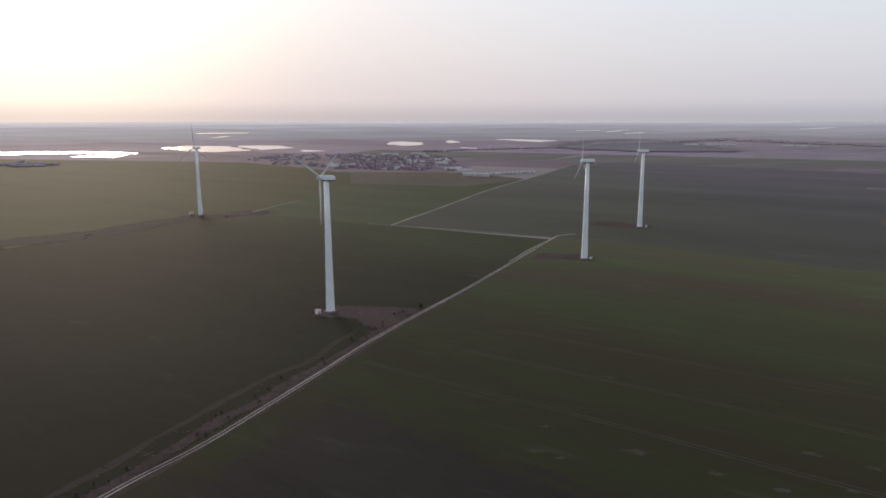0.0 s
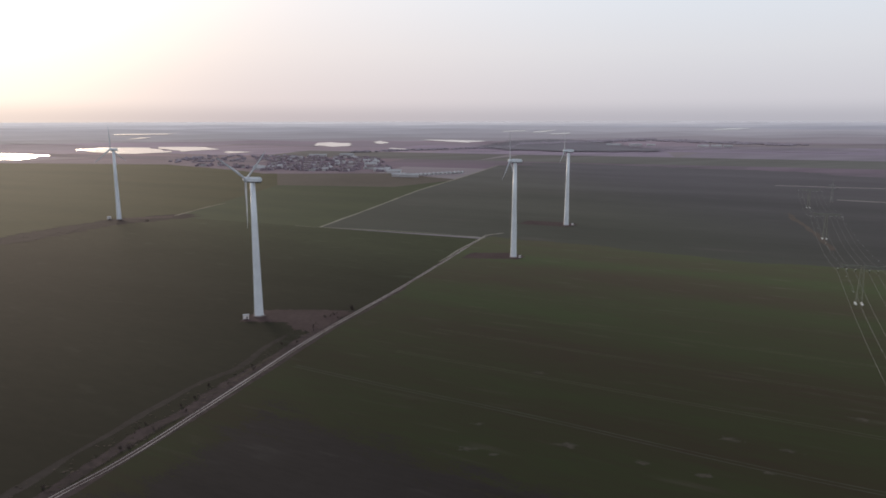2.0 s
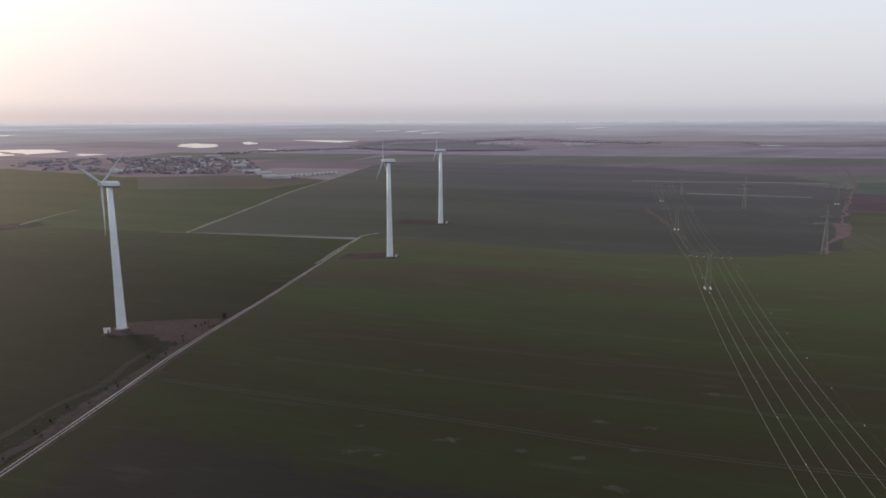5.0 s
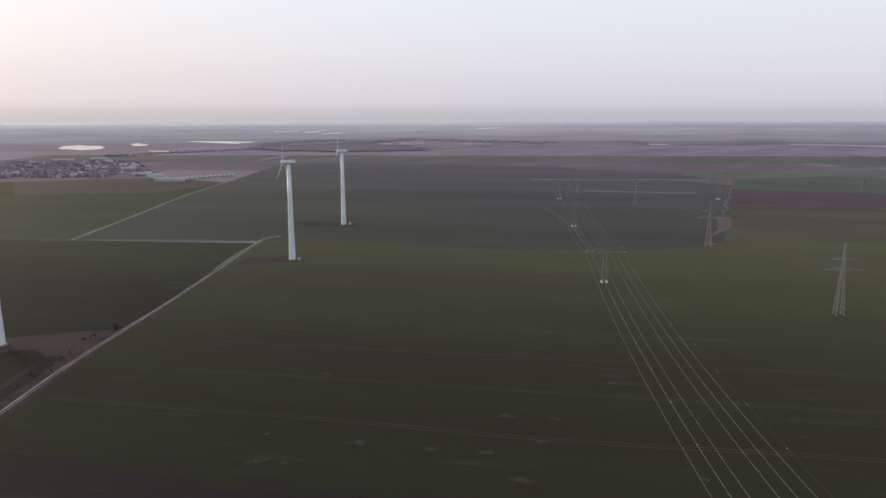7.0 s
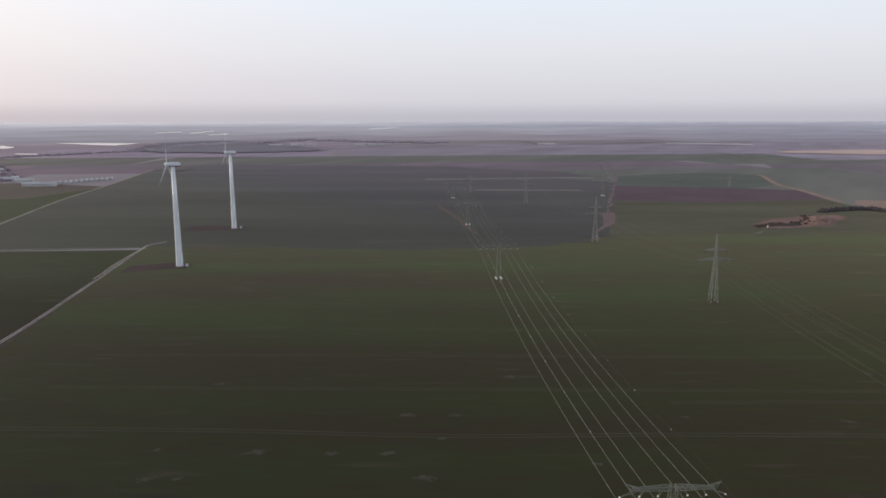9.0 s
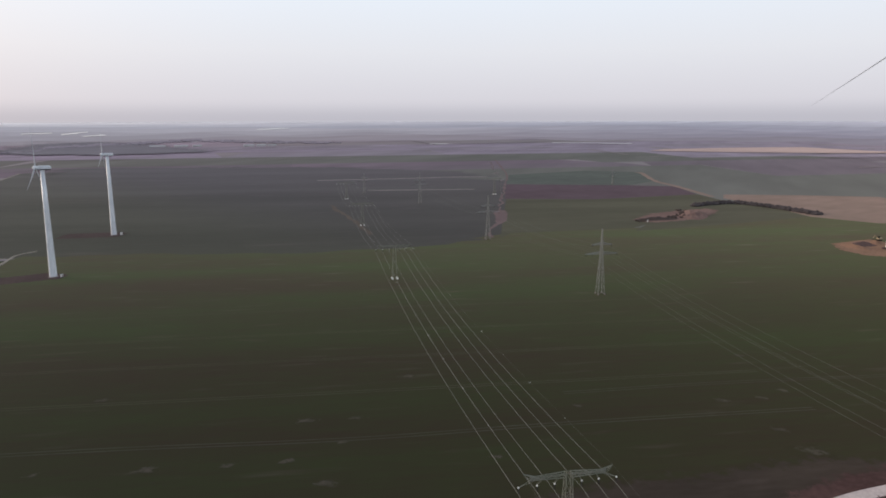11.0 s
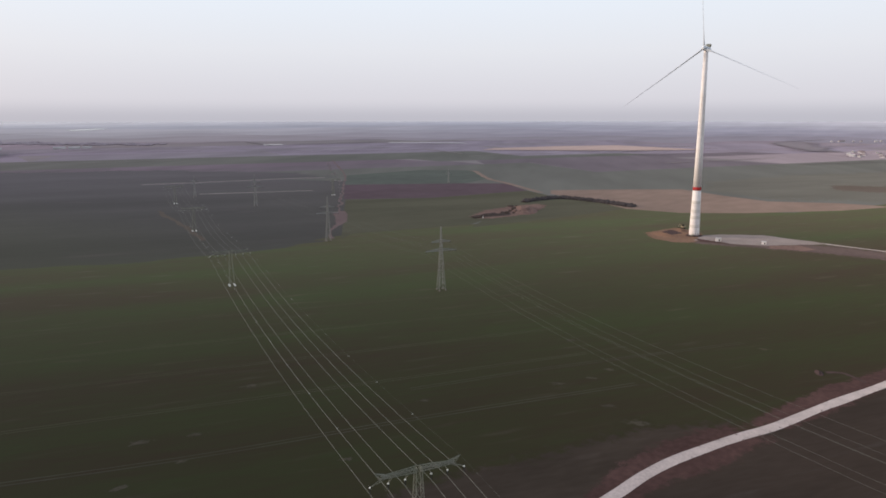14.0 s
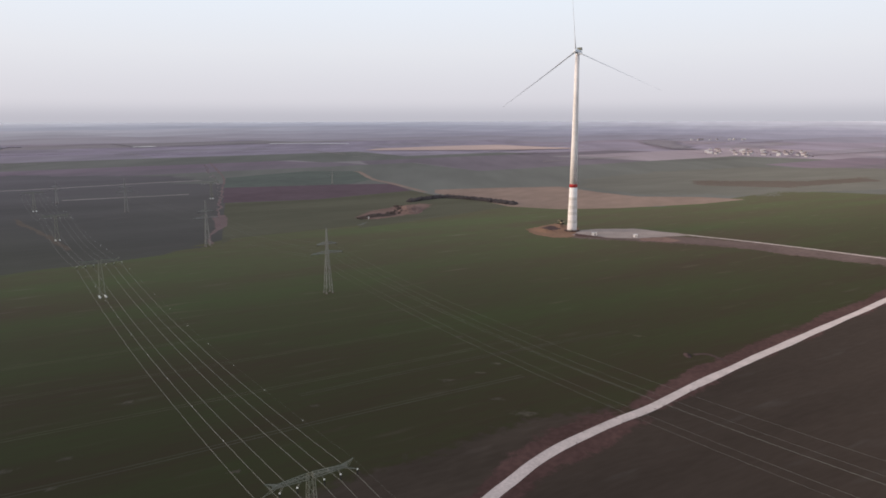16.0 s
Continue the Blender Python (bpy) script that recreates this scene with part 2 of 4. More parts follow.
M_WHITE = material("white_tower_paint", (0.6468, 0.6700, 0.7176), (0.7840, 0.8100, 0.8528), 0.25, rough=0.45, coarse=0.05, spec=0.5)
M_BLADE = material("pale_blade_paint", (0.4641, 0.4789, 0.5093), (0.5755, 0.5917, 0.6246), 0.3, rough=0.4, coarse=0.05)
M_CONCRETE = material("white_concrete", (0.7130, 0.6529, 0.6312), (0.8286, 0.7740, 0.7556), 0.2, rough=0.7, coarse=0.04, stretch=(1, 1, 3))
M_RED = material("red_band_paint", (0.3520, 0.0396, 0.0396), (0.4480, 0.0504, 0.0504), 0.5, rough=0.5)
M_GREYBAND = material("grey_joint_band", (0.6048, 0.5594, 0.5242), (0.7392, 0.6837, 0.6406), 0.5, rough=0.7)
M_STEEL = material("galvanised_steel", (0.1594, 0.1683, 0.1360), (0.2656, 0.2617, 0.2192), 2.0, rough=0.55, coarse=0.3, metal=0.1)
M_PYLON = material("pale_galvanised_steel", (0.2187, 0.2187, 0.2106), (0.3240, 0.3240, 0.3117), 2.0, rough=0.55, coarse=0.3, metal=0.1)
M_WIRE = material("aluminium_wire", (0.1267, 0.1296, 0.1181), (0.1843, 0.1872, 0.1728), 1.0, rough=0.5, metal=0.3)
M_DARK = material("dark_opening", (0.02, 0.02, 0.02), (0.04, 0.04, 0.04), 1.0)
M_GLASS = material("white_insulator", (0.75, 0.75, 0.73), (0.85, 0.85, 0.83), 1.0, rough=0.25)
M_WALL = material("pale_render", (0.4784, 0.4493, 0.4587), (0.7176, 0.6739, 0.6881), 0.05, coarse=0.01)
M_ROOF = material("red_brown_tiles", (0.2, 0.155, 0.165), (0.31, 0.25, 0.26), 0.05, coarse=0.01)
M_TIN = material("pale_tin_roof", (0.4250, 0.4123, 0.4250), (0.5750, 0.5577, 0.5750), 0.05, coarse=0.01)

R_EARTH, R_VERGE, R_SOIL, R_ROUGH, R_PAD, R_CLAY = [ragged_edge(m, 0.3) for m in (M_EARTH, M_VERGE, M_SOIL, M_ROUGH, M_PAD, M_CLAY)]
R_BARE = ragged_edge(M_BARE, 0.11, (0.4, 1.6, 1), 34)
R_DITCH, R_RUSSET, R_THIN, R_HEAP = [ragged_edge(m, 0.12) for m in (M_DITCH, M_RUSSET, M_THIN, M_HEAP)]
R_GREY = ragged_edge(M_GREY_CROP, 0.06, (0.4, 1.6, 1), 34)


# ---- small builders ----
def ground_z(x, y):
    """The plain is level round the camera, then bends up to fit the skyline in its view."""
    r = math.hypot(x, y)
    return 67.5 * (max(0.0, r - 2200.0) / 2700.0) ** 2


def laid(x, y, lift):
    """Height of a cover laid on the ground: a film of soil near by, proud enough far off to follow the curve of the land."""
    return ground_z(x, y) + lift * min(1.0, 0.1 + max(0.0, math.hypot(x, y) - 1200.0) / 400.0)


def mesh_from(bm, name, mat, smooth=False):
    me = bpy.data.meshes.new(name)
    bm.to_mesh(me)
    bm.free()
    me.materials.append(mat)
    if smooth:
        for p in me.polygons:
            p.use_smooth = True
    return me


def part(name, bm, mat, parent=None, label="", smooth=False):
    ob = new(name, mesh_from(bm, name, mat, smooth))
    if parent:
        ob.parent = parent
    if label:
        tagged(ob, label)
    return ob


def thing(name, x, y, label, category, turn=0.0, group="", z=None):
    ob = new(name)
    ob.matrix_basis = pose(x, y, ground_z(x, y) if z is None else z, 0, 0, turn)
    return tagged(ob, label, category, group)


def box(bm, sx, sy, sz, x=0, y=0, z=0, bevel=0.0):
    r = bmesh.ops.create_cube(bm, size=1.0, matrix=Matrix.Translation((x, y, z)) @ Matrix.Diagonal((sx, sy, sz, 1)))
    if bevel:
        edges = {e for v in r["verts"] for e in v.link_edges}
        bmesh.ops.bevel(bm, geom=list(edges), offset=bevel, segments=2, affect="EDGES")


def rod(bm, a, b, r1, r2=None, seg=4):
    a, b = Vector(a), Vector(b)
    d = b - a
    m = Matrix.Translation((a + b) / 2) @ d.to_track_quat("Z", "Y").to_matrix().to_4x4()
    bmesh.ops.create_cone(bm, cap_ends=True, segments=seg, radius1=r1, radius2=r1 if r2 is None else r2, depth=d.length, matrix=m)


def lathe(bm, profile, seg=24):
    """profile: (radius, z) from the bottom up."""
    rings = [[bm.verts.new((r * math.cos(2 * math.pi * k / seg), r * math.sin(2 * math.pi * k / seg), z)) for k in range(seg)] for r, z in profile]
    for a, b in zip(rings, rings[1:]):
        for k in range(seg):
            bm.faces.new((a[k], a[(k + 1) % seg], b[(k + 1) % seg], b[k]))
    bm.faces.new(rings[0][::-1])
    bm.faces.new(rings[-1])


def drape(name, corners, mat, lift, label, step=60.0, wobble=0.0, kind="structure", category="field"):
    """A field or pool laid on the ground: an outline, cut up so that it follows the land."""
    bm = bmesh.new()
    pts = []
    n = len(corners)
    rnd = random.Random(name + label)
    for i in range(n):
        a, b = Vector(corners[i]), Vector(corners[(i + 1) % n])
        k = max(1, int((b - a).length / step))
        for j in range(k):
            p = a.lerp(b, j / k)
            if wobble and j:
                p = p + Vector((rnd.uniform(-wobble, wobble), rnd.uniform(-wobble, wobble)))
            pts.append(p)
    bm.faces.new([bm.verts.new((p.x, p.y, 0)) for p in pts])
    bmesh.ops.triangulate(bm, faces=bm.faces[:])
    for _ in range(7):
        long_edges = [e for e in bm.edges if e.calc_length() > step * 4 and max(v.co.length for v in e.verts) > 2000]
        if not long_edges:
            break
        bmesh.ops.subdivide_edges(bm, edges=long_edges, cuts=1)
        bmesh.ops.triangulate(bm, faces=[f for f in bm.faces if len(f.verts) > 3])
    for v in bm.verts:
        v.co.z = ground_z(v.co.x, v.co.y) + lift * (0.1 + max(0.0, v.co.xy.length - 1320) / 200)
    bmesh.ops.recalc_face_normals(bm, faces=bm.faces[:])
    if sum(f.normal.z for f in bm.faces) < 0:
        bmesh.ops.reverse_faces(bm, faces=bm.faces[:])
    return tagged(part(name, bm, mat), label, category, kind=kind)


def smooth_line(points, step=6.0):
    """Catmull-Rom through the points."""
    out = []
    p = [Vector(q) for q in points]
    p = [p[0] * 2 - p[1]] + p + [p[-1] * 2 - p[-2]]
    for i in range(1, len(p) - 2):
        k = max(2, int((p[i + 1] - p[i]).length / step))
        for j in range(k):
            t = j / k
            out.append(0.5 * ((2 * p[i]) + (p[i + 1] - p[i - 1]) * t + (2 * p[i - 1] - 5 * p[i] + 4 * p[i + 1] - p[i + 2]) * t * t + (3 * p[i] - p[i - 1] - 3 * p[i + 1] + p[i + 2]) * t ** 3))
    out.append(p[-2])
    return out


def ribbon_into(bm, line, width, lift, offset=0.0, ragged=0.0):
    """A strip along the line; its attribute "edge" is 0 along both sides and at both ends, 1 within."""
    layer = bm.verts.layers.float.get("edge") or bm.verts.layers.float.new("edge")
    prev = None
    last = len(line) - 1
    for i, p in enumerate(line):
        d = (line[min(i + 1, last)] - line[max(i - 1, 0)]).normalized()
        nrm = Vector((-d.y, d.x))
        wa = width / 2 + ragged * 1.6 * noise.noise(Vector((p.x * 0.04, p.y * 0.04, 1.0 + offset)))
        wb = width / 2 + ragged * 1.6 * noise.noise(Vector((p.x * 0.04, p.y * 0.04, 8.0 + offset)))
        a, b = p + nrm * (offset + wa), p + nrm * (offset - wb)
        row = []
        for f, e in ((0.0, 0.0), (0.3, 1.0), (0.7, 1.0), (1.0, 0.0)):
            q = a.lerp(b, f)
            v = bm.verts.new((q.x, q.y, laid(q.x, q.y, lift)))
            v[layer] = e * min(1.0, i / 4, (last - i) / 4)
            row.append(v)
        if prev:
            for k in range(3):
                bm.faces.new((prev[k], prev[k + 1], row[k + 1], row[k]))
        prev = row


def ribbon(name, points, width, mat, lift, label, offsets=(0.0,), ragged=0.0, category="track", step=3.0):
    bm = bmesh.new()
    line = smooth_line(points, step)
    for o in offsets:
        ribbon_into(bm, line, width, lift, o, ragged)
    return tagged(part(name, bm, mat), label, category, kind="structure")


def patch(name, corners, soft, mat, lift, label, category="bare ground"):
    """Bare ground with an uneven border that thins out over soft metres: a small grid whose attribute "edge" grows inwards."""
    poly = [Vector(c) for c in corners]
    sides = list(zip(poly, poly[1:] + poly[:1]))
    cell = soft / 2.5

    def depth(p):
        near, odd = 1e9, False
        for a, b in sides:
            ab = b - a
            k = max(0.0, min(1.0, (p - a).dot(ab) / ab.length_squared))
            near = min(near, (p - a - ab * k).length)
            if (a.y > p.y) != (b.y > p.y) and p.x < a.x + ab.x * (p.y - a.y) / ab.y:
                odd = not odd
        return near if odd else -near

    bm = bmesh.new()
    layer = bm.verts.layers.float.new("edge")
    x0, y0 = min(p.x for p in poly) - cell, min(p.y for p in poly) - cell
    nx, ny = int((max(p.x for p in poly) - x0) / cell) + 2, int((max(p.y for p in poly) - y0) / cell) + 2
    grid = {}
    for i in range(nx + 1):
        for j in range(ny + 1):
            p = Vector((x0 + i * cell, y0 + j * cell))
            d = depth(p)
            if d > -1.6 * cell:
                v = grid[i, j] = bm.verts.new((p.x, p.y, laid(p.x, p.y, lift)))
                v[layer] = max(0.0, min(1.0, d / soft))
    for i in range(nx):
        for j in range(ny):
            c = [grid.get(k) for k in ((i, j), (i + 1, j), (i + 1, j + 1), (i, j + 1))]
            if all(c) and max(v[layer] for v in c) > 0:
                bm.faces.new(c)
    for v in [v for v in bm.verts if not v.link_faces]:
        bm.verts.remove(v)
    return tagged(part(name, bm, mat), label, category, kind="structure")


# ---- the ground, out to the skyline ----
bm = bmesh.new()
radii = [0, 60, 120, 200, 300, 450, 650, 900, 1200, 1600, 2000] + [2200 + 135 * k for k in range(21)]
SEG = 128
prev = [bm.verts.new((0, 0, 0))]
for r in radii[1:]:
    ring = [bm.verts.new((r * math.cos(2 * math.pi * k / SEG), r * math.sin(2 * math.pi * k / SEG), ground_z(r, 0))) for k in range(SEG)]
    for k in range(SEG):
        if len(prev) == 1:
            bm.faces.new((prev[0], ring[k], ring[(k + 1) % SEG]))
        else:
            bm.faces.new((prev[k], ring[k], ring[(k + 1) % SEG], prev[(k + 1) % SEG]))
    prev = ring
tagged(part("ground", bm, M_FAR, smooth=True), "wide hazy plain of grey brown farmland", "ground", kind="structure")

def far_ring(name, r0, r1, mat, lift, label, ragged):
    """A belt of distant land with an uneven inner edge."""
    bm = bmesh.new()
    prev = None
    n, k = 220, 10
    for i in range(n + 1):
        a = radians(-60 + 180 * i / n)
        inner = r0 + ragged * noise.noise(Vector((a * 9, r0 * 0.01, 0)))
        row = []
        for j in range(k + 1):
            r = inner + (r1 - inner) * j / k
            row.append(bm.verts.new((r * math.sin(a), r * math.cos(a), ground_z(r, 0) + lift)))
        if prev:
            for j in range(k):
                bm.faces.new((prev[j], prev[j + 1], row[j + 1], row[j]))
        prev = row
    bmesh.ops.recalc_face_normals(bm, faces=bm.faces[:])
    if sum(f.normal.z for f in bm.faces) < 0:
        bmesh.ops.reverse_faces(bm, faces=bm.faces[:])
    tagged(part(name, bm, mat, smooth=True), label, "backdrop", kind="structure")


# Belt colours pale outwards: haze painted in, the outer belts glowing a little.
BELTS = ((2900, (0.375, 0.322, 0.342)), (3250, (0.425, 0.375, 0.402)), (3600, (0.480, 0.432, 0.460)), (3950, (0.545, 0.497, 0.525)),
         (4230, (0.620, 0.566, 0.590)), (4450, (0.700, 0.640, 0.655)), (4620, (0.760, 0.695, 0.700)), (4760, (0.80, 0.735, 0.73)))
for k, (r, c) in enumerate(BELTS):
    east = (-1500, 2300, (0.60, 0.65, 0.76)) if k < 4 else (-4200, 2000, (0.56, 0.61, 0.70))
    far_ring("backdrop_belt", r, 4880 + 3 * k, material("far_belt", tuple(0.93 * v for v in c), tuple(1.08 * v for v in c), 0.004, stretch=(1, 3, 1), coarse=0.0016, haze_hue=east, axis=(0.7, -0.7, 0), glow=0.03 * max(0, k - 3)), 0.6 + 0.5 * k,
             "hazy pale lilac land towards the skyline", 330 if k < 5 else 160)

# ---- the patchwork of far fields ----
# FAR_MATS are paler, more lilac copies of MID_MATS: haze painted into the fields.
FAR_MATS = [material("far_brown", (0.3047, 0.2225, 0.2533), (0.4037, 0.2951, 0.3359), 0.012, coarse=0.0045, stretch=(0.35, 1.6, 1), turn=-28, patch=0.6, haze_hue=(-2200, 700, HAZE_EAST), axis=(0.7, -0.7, 0)),
            material("far_green", (0.3004, 0.2231, 0.2706), (0.3982, 0.2958, 0.3589), 0.012, coarse=0.0045, stretch=(0.35, 1.6, 1), turn=-28, patch=0.6, haze_hue=(-2200, 700, HAZE_EAST), axis=(0.7, -0.7, 0)),
            material("far_violet", (0.2927, 0.2125, 0.2533), (0.3876, 0.2819, 0.3359), 0.012, coarse=0.0045, stretch=(0.35, 1.6, 1), turn=-28, patch=0.6, haze_hue=(-2200, 700, HAZE_EAST), axis=(0.7, -0.7, 0)),
            material("far_dark", (0.2682, 0.2051, 0.2354), (0.3555, 0.2721, 0.3123), 0.012, coarse=0.0045, stretch=(0.35, 1.6, 1), turn=-28, patch=0.6, haze_hue=(-2200, 700, HAZE_EAST), axis=(0.7, -0.7, 0)),
            material("far_tan", (0.3443, 0.2474, 0.2703), (0.4567, 0.3281, 0.3581), 0.012, coarse=0.0045, stretch=(0.35, 1.6, 1), turn=-28, patch=0.6, haze_hue=(-2200, 700, HAZE_EAST), axis=(0.7, -0.7, 0))]
MID_MATS = [material("mid_brown", (0.2129, 0.1469, 0.1649), (0.2825, 0.1947, 0.2189), 0.012, coarse=0.0045, stretch=(0.35, 1.6, 1), turn=-28, patch=0.6, haze_hue=(-2200, 700, HAZE_EAST), axis=(0.7, -0.7, 0)),
            material("mid_green", (0.1642, 0.1404, 0.1274), (0.2164, 0.1858, 0.1683), 0.012, coarse=0.0045, stretch=(0.35, 1.6, 1), turn=-28, patch=0.6, haze_hue=(-2200, 700, HAZE_EAST), axis=(0.7, -0.7, 0)),
            material("mid_violet", (0.2049, 0.1398, 0.1660), (0.2720, 0.1854, 0.2200), 0.012, coarse=0.0045, stretch=(0.35, 1.6, 1), turn=-28, patch=0.6, haze_hue=(-2200, 700, HAZE_EAST), axis=(0.7, -0.7, 0)),
            material("mid_dark", (0.1836, 0.1327, 0.1503), (0.2432, 0.1760, 0.1993), 0.012, coarse=0.0045, stretch=(0.35, 1.6, 1), turn=-28, patch=0.6, haze_hue=(-2200, 700, HAZE_EAST), axis=(0.7, -0.7, 0)),
            material("mid_tan", (0.2309, 0.1560, 0.1729), (0.3059, 0.2066, 0.2295), 0.012, coarse=0.0045, stretch=(0.35, 1.6, 1), turn=-28, patch=0.6, haze_hue=(-2200, 700, HAZE_EAST), axis=(0.7, -0.7, 0))]
FAR_NAMES = ("grey brown ploughed", "dull green crop", "violet brown bare", "dark grey green", "pale tan stubble")
rnd = random.Random(11)
ALONG = Vector((math.sin(radians(28)), math.cos(radians(28))))
ACROSS = Vector((ALONG.y, -ALONG.x))
u = -3600.0
while u < 5200:
    du = rnd.uniform(110, 300)
    v = -3600.0
    while v < 4600:
        dv = rnd.uniform(350, 1000)
        c = ALONG * (u + du / 2) + ACROSS * (v + dv / 2)
        az = math.degrees(math.atan2(c.x, c.y))
        if 700 < c.length < 3300 and -40 < az < 104 and rnd.random() < 0.92:
            k = rnd.choices(range(5), (2, 9, 0.6, 4, 0.3) if az > 44 else (4, 1.5, 3, 4, 0.4))[0]
            quad = [ALONG * (u + a * du) + ACROSS * (v + b * dv) for a, b in ((0, 0), (1, rnd.uniform(-0.1, 0.1)), (1, 1 + rnd.uniform(-0.1, 0.1)), (0, 1))]
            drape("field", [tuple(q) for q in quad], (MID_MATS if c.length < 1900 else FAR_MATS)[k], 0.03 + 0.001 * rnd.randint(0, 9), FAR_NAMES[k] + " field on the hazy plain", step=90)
        v += dv
    u += du

# ---- fields ----
drape("field_lakeside", [(-316, 491), (-298, 534), (-270, 600), (-237, 659), (-191, 687), (-174, 760), (-132, 1008), (-160, 1225), (-417, 1500), (-1000, 1640), (-1500, 1500), (-900, 500), (-500, 300)], M_LAKESIDE, 0.05, "olive green crop field below the lakes")
drape("field_village", [(-45, 606), (5, 747), (66, 924), (136, 1069), (30, 964), (-132, 1008), (-174, 760), (-191, 687)], M_VILLAGE, 0.06, "green crop field in front of the village")
drape("field_brown", [(-132, 1008), (30, 964), (136, 1069), (37, 1210), (-160, 1225)], M_FALLOW, 0.08, "brown fallow field beside the village")
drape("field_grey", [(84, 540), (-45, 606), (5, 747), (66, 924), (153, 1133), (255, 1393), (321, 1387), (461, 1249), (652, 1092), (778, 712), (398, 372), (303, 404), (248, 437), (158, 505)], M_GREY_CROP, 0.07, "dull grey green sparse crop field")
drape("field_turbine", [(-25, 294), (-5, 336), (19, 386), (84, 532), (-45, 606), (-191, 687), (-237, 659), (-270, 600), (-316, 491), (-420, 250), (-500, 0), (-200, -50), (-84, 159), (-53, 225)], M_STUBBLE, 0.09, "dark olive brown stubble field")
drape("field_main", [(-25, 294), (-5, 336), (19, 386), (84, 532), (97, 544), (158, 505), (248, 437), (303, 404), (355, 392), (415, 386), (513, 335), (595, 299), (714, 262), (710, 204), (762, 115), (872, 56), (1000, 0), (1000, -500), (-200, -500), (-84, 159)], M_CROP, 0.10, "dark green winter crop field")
drape("field_bright", [(392, 376), (528, 501), (593, 560), (665, 488), (802, 436), (744, 358), (700, 373), (650, 372), (553, 361), (547, 340), (513, 335), (415, 386)], M_CROP_LIT, 0.11, "fresh green crop field")
drape("field_knoll", [(500, 325), (547, 342), (553, 361), (600, 374), (650, 374), (700, 374), (748, 358), (739, 310), (714, 258), (595, 290)], M_CROP_LIT, 0.105, "green crop field round the spoil heap")
drape("field_purple", [(727, 687), (593, 563), (665, 488), (802, 436), (875, 510), (842, 560)], M_PURPLE, 0.12, "freshly turned purple brown field")
drape("field_teal", [(727, 687), (853, 801), (1022, 772), (1064, 684), (933, 577), (842, 560)], M_TEAL, 0.13, "dark blue green crop field")
drape("field_beige", [(785, 394), (823, 413), (880, 348), (931, 277), (881, 211), (849, 156), (875, 89), (872, 38), (806, 78), (732, 152), (696, 205), (696, 262), (728, 301)], M_BEIGE, 0.14, "dry beige stubble field behind the hedge")
drape("field_pale", [(1760, 1110), (1880, 1139), (2117, 1041), (2283, 905), (2177, 670), (2131, 567), (1988, 698), (1853, 911)], M_PALE, 0.4, "pale sandy beige field far off")
drape("field_ploughed", [(95, 52), (126, 63), (158, 57), (193, 46.5), (221, 33), (246, 23), (304, -3), (430, -58), (600, -300), (60, -300), (60, 20)], M_PLOUGH, 0.16, "dark ploughed field with crop rows")
patch("field_ploughed_edge", [(-80, 165), (-58, 205), (-40, 240), (-28, 232), (8, 200), (36, 178), (76, 152), (112, 116), (146, 98), (161, 90), (178, 81), (200, 69), (190, 46), (150, 55), (100, 45), (60, -60), (-60, -60), (-120, 60)], 30, R_BARE, 0.165, "dark bare soil thinning out into the crop", category="field")

# ---- roads and tracks ----
ROAD = [(-110, 95), (-84, 159), (-69, 187), (-53, 225), (-25, 294), (-5, 336), (19, 386), (84, 532), (94, 550), (107, 557)]
ribbon("verge_scrubby", [(-92, 142), (-53, 225), (-25, 294), (-5, 336)], 8.0, R_ROUGH, 0.20, "rough brown verge beside the dirt road", offsets=(3.8,), ragged=2.6, category="verge")
ribbon("verge_far_side", [(-88, 150), (-53, 225), (-25, 294), (-5, 336), (19, 386)], 2.6, R_ROUGH, 0.19, "narrow brown verge along the dirt road", offsets=(-2.2,), ragged=0.8, category="verge")
ribbon("verge_outer", [(-102, 148), (-94, 167), (-87, 181), (-79, 203), (-71, 223), (-64, 239), (-51, 258), (-45, 278), (-36, 302)], 4.4, ragged_edge(M_FAINT, 0.18), 0.185, "faint greyish brown strip beside the stubble", ragged=1.6, category="verge")
ribbon("verge_grassy", [(-60, 224), (-53, 238), (-46, 254), (-39, 273)], 1.5, ragged_edge(M_WEEDS, 0.5), 0.23, "dead yellow grass beside the dirt road", ragged=1.2, category="verge", step=2)
ribbon("road_bed", [(-110, 95), (-84, 159), (-69, 187), (-53, 225), (-25, 294), (-5, 336), (19, 386), (84, 532), (101, 554)], 3.0, R_PAD, 0.215, "brown worn bed of the dirt road", ragged=0.4, category="dirt road")
ribbon("road_dirt", ROAD, 0.5, M_TRACK, 0.24, "dusty dirt road with two pale wheel tracks", offsets=(-0.7, 0.7), ragged=0.2, category="dirt road", step=3)
ribbon("road_end", [(44, 448), (66, 497), (84, 532), (94, 550), (107, 557)], 1.3, M_THIN, 0.235, "pale dusty end of the dirt road", ragged=0.5, category="dirt road")
ribbon("track_cross", [(85, 540), (27, 574), (-45, 606), (-67, 617)], 1.5, M_THIN, 0.24, "thin dry grass field track", ragged=0.5)
ribbon("track_village", [(-45, 606), (5, 747), (66, 924), (153, 1133), (255, 1393)], 3.0, M_THIN, 0.25, "pale farm track leading to the village", ragged=0.6)
NEAR = [(60, 30), (100, 54), (126, 62), (148, 59), (158, 57), (169, 55), (181, 51.5), (193, 46.5), (208, 39.5), (221, 33), (246, 23), (287, 5), (340, -19), (368, -32), (430, -60), (540, -112)]
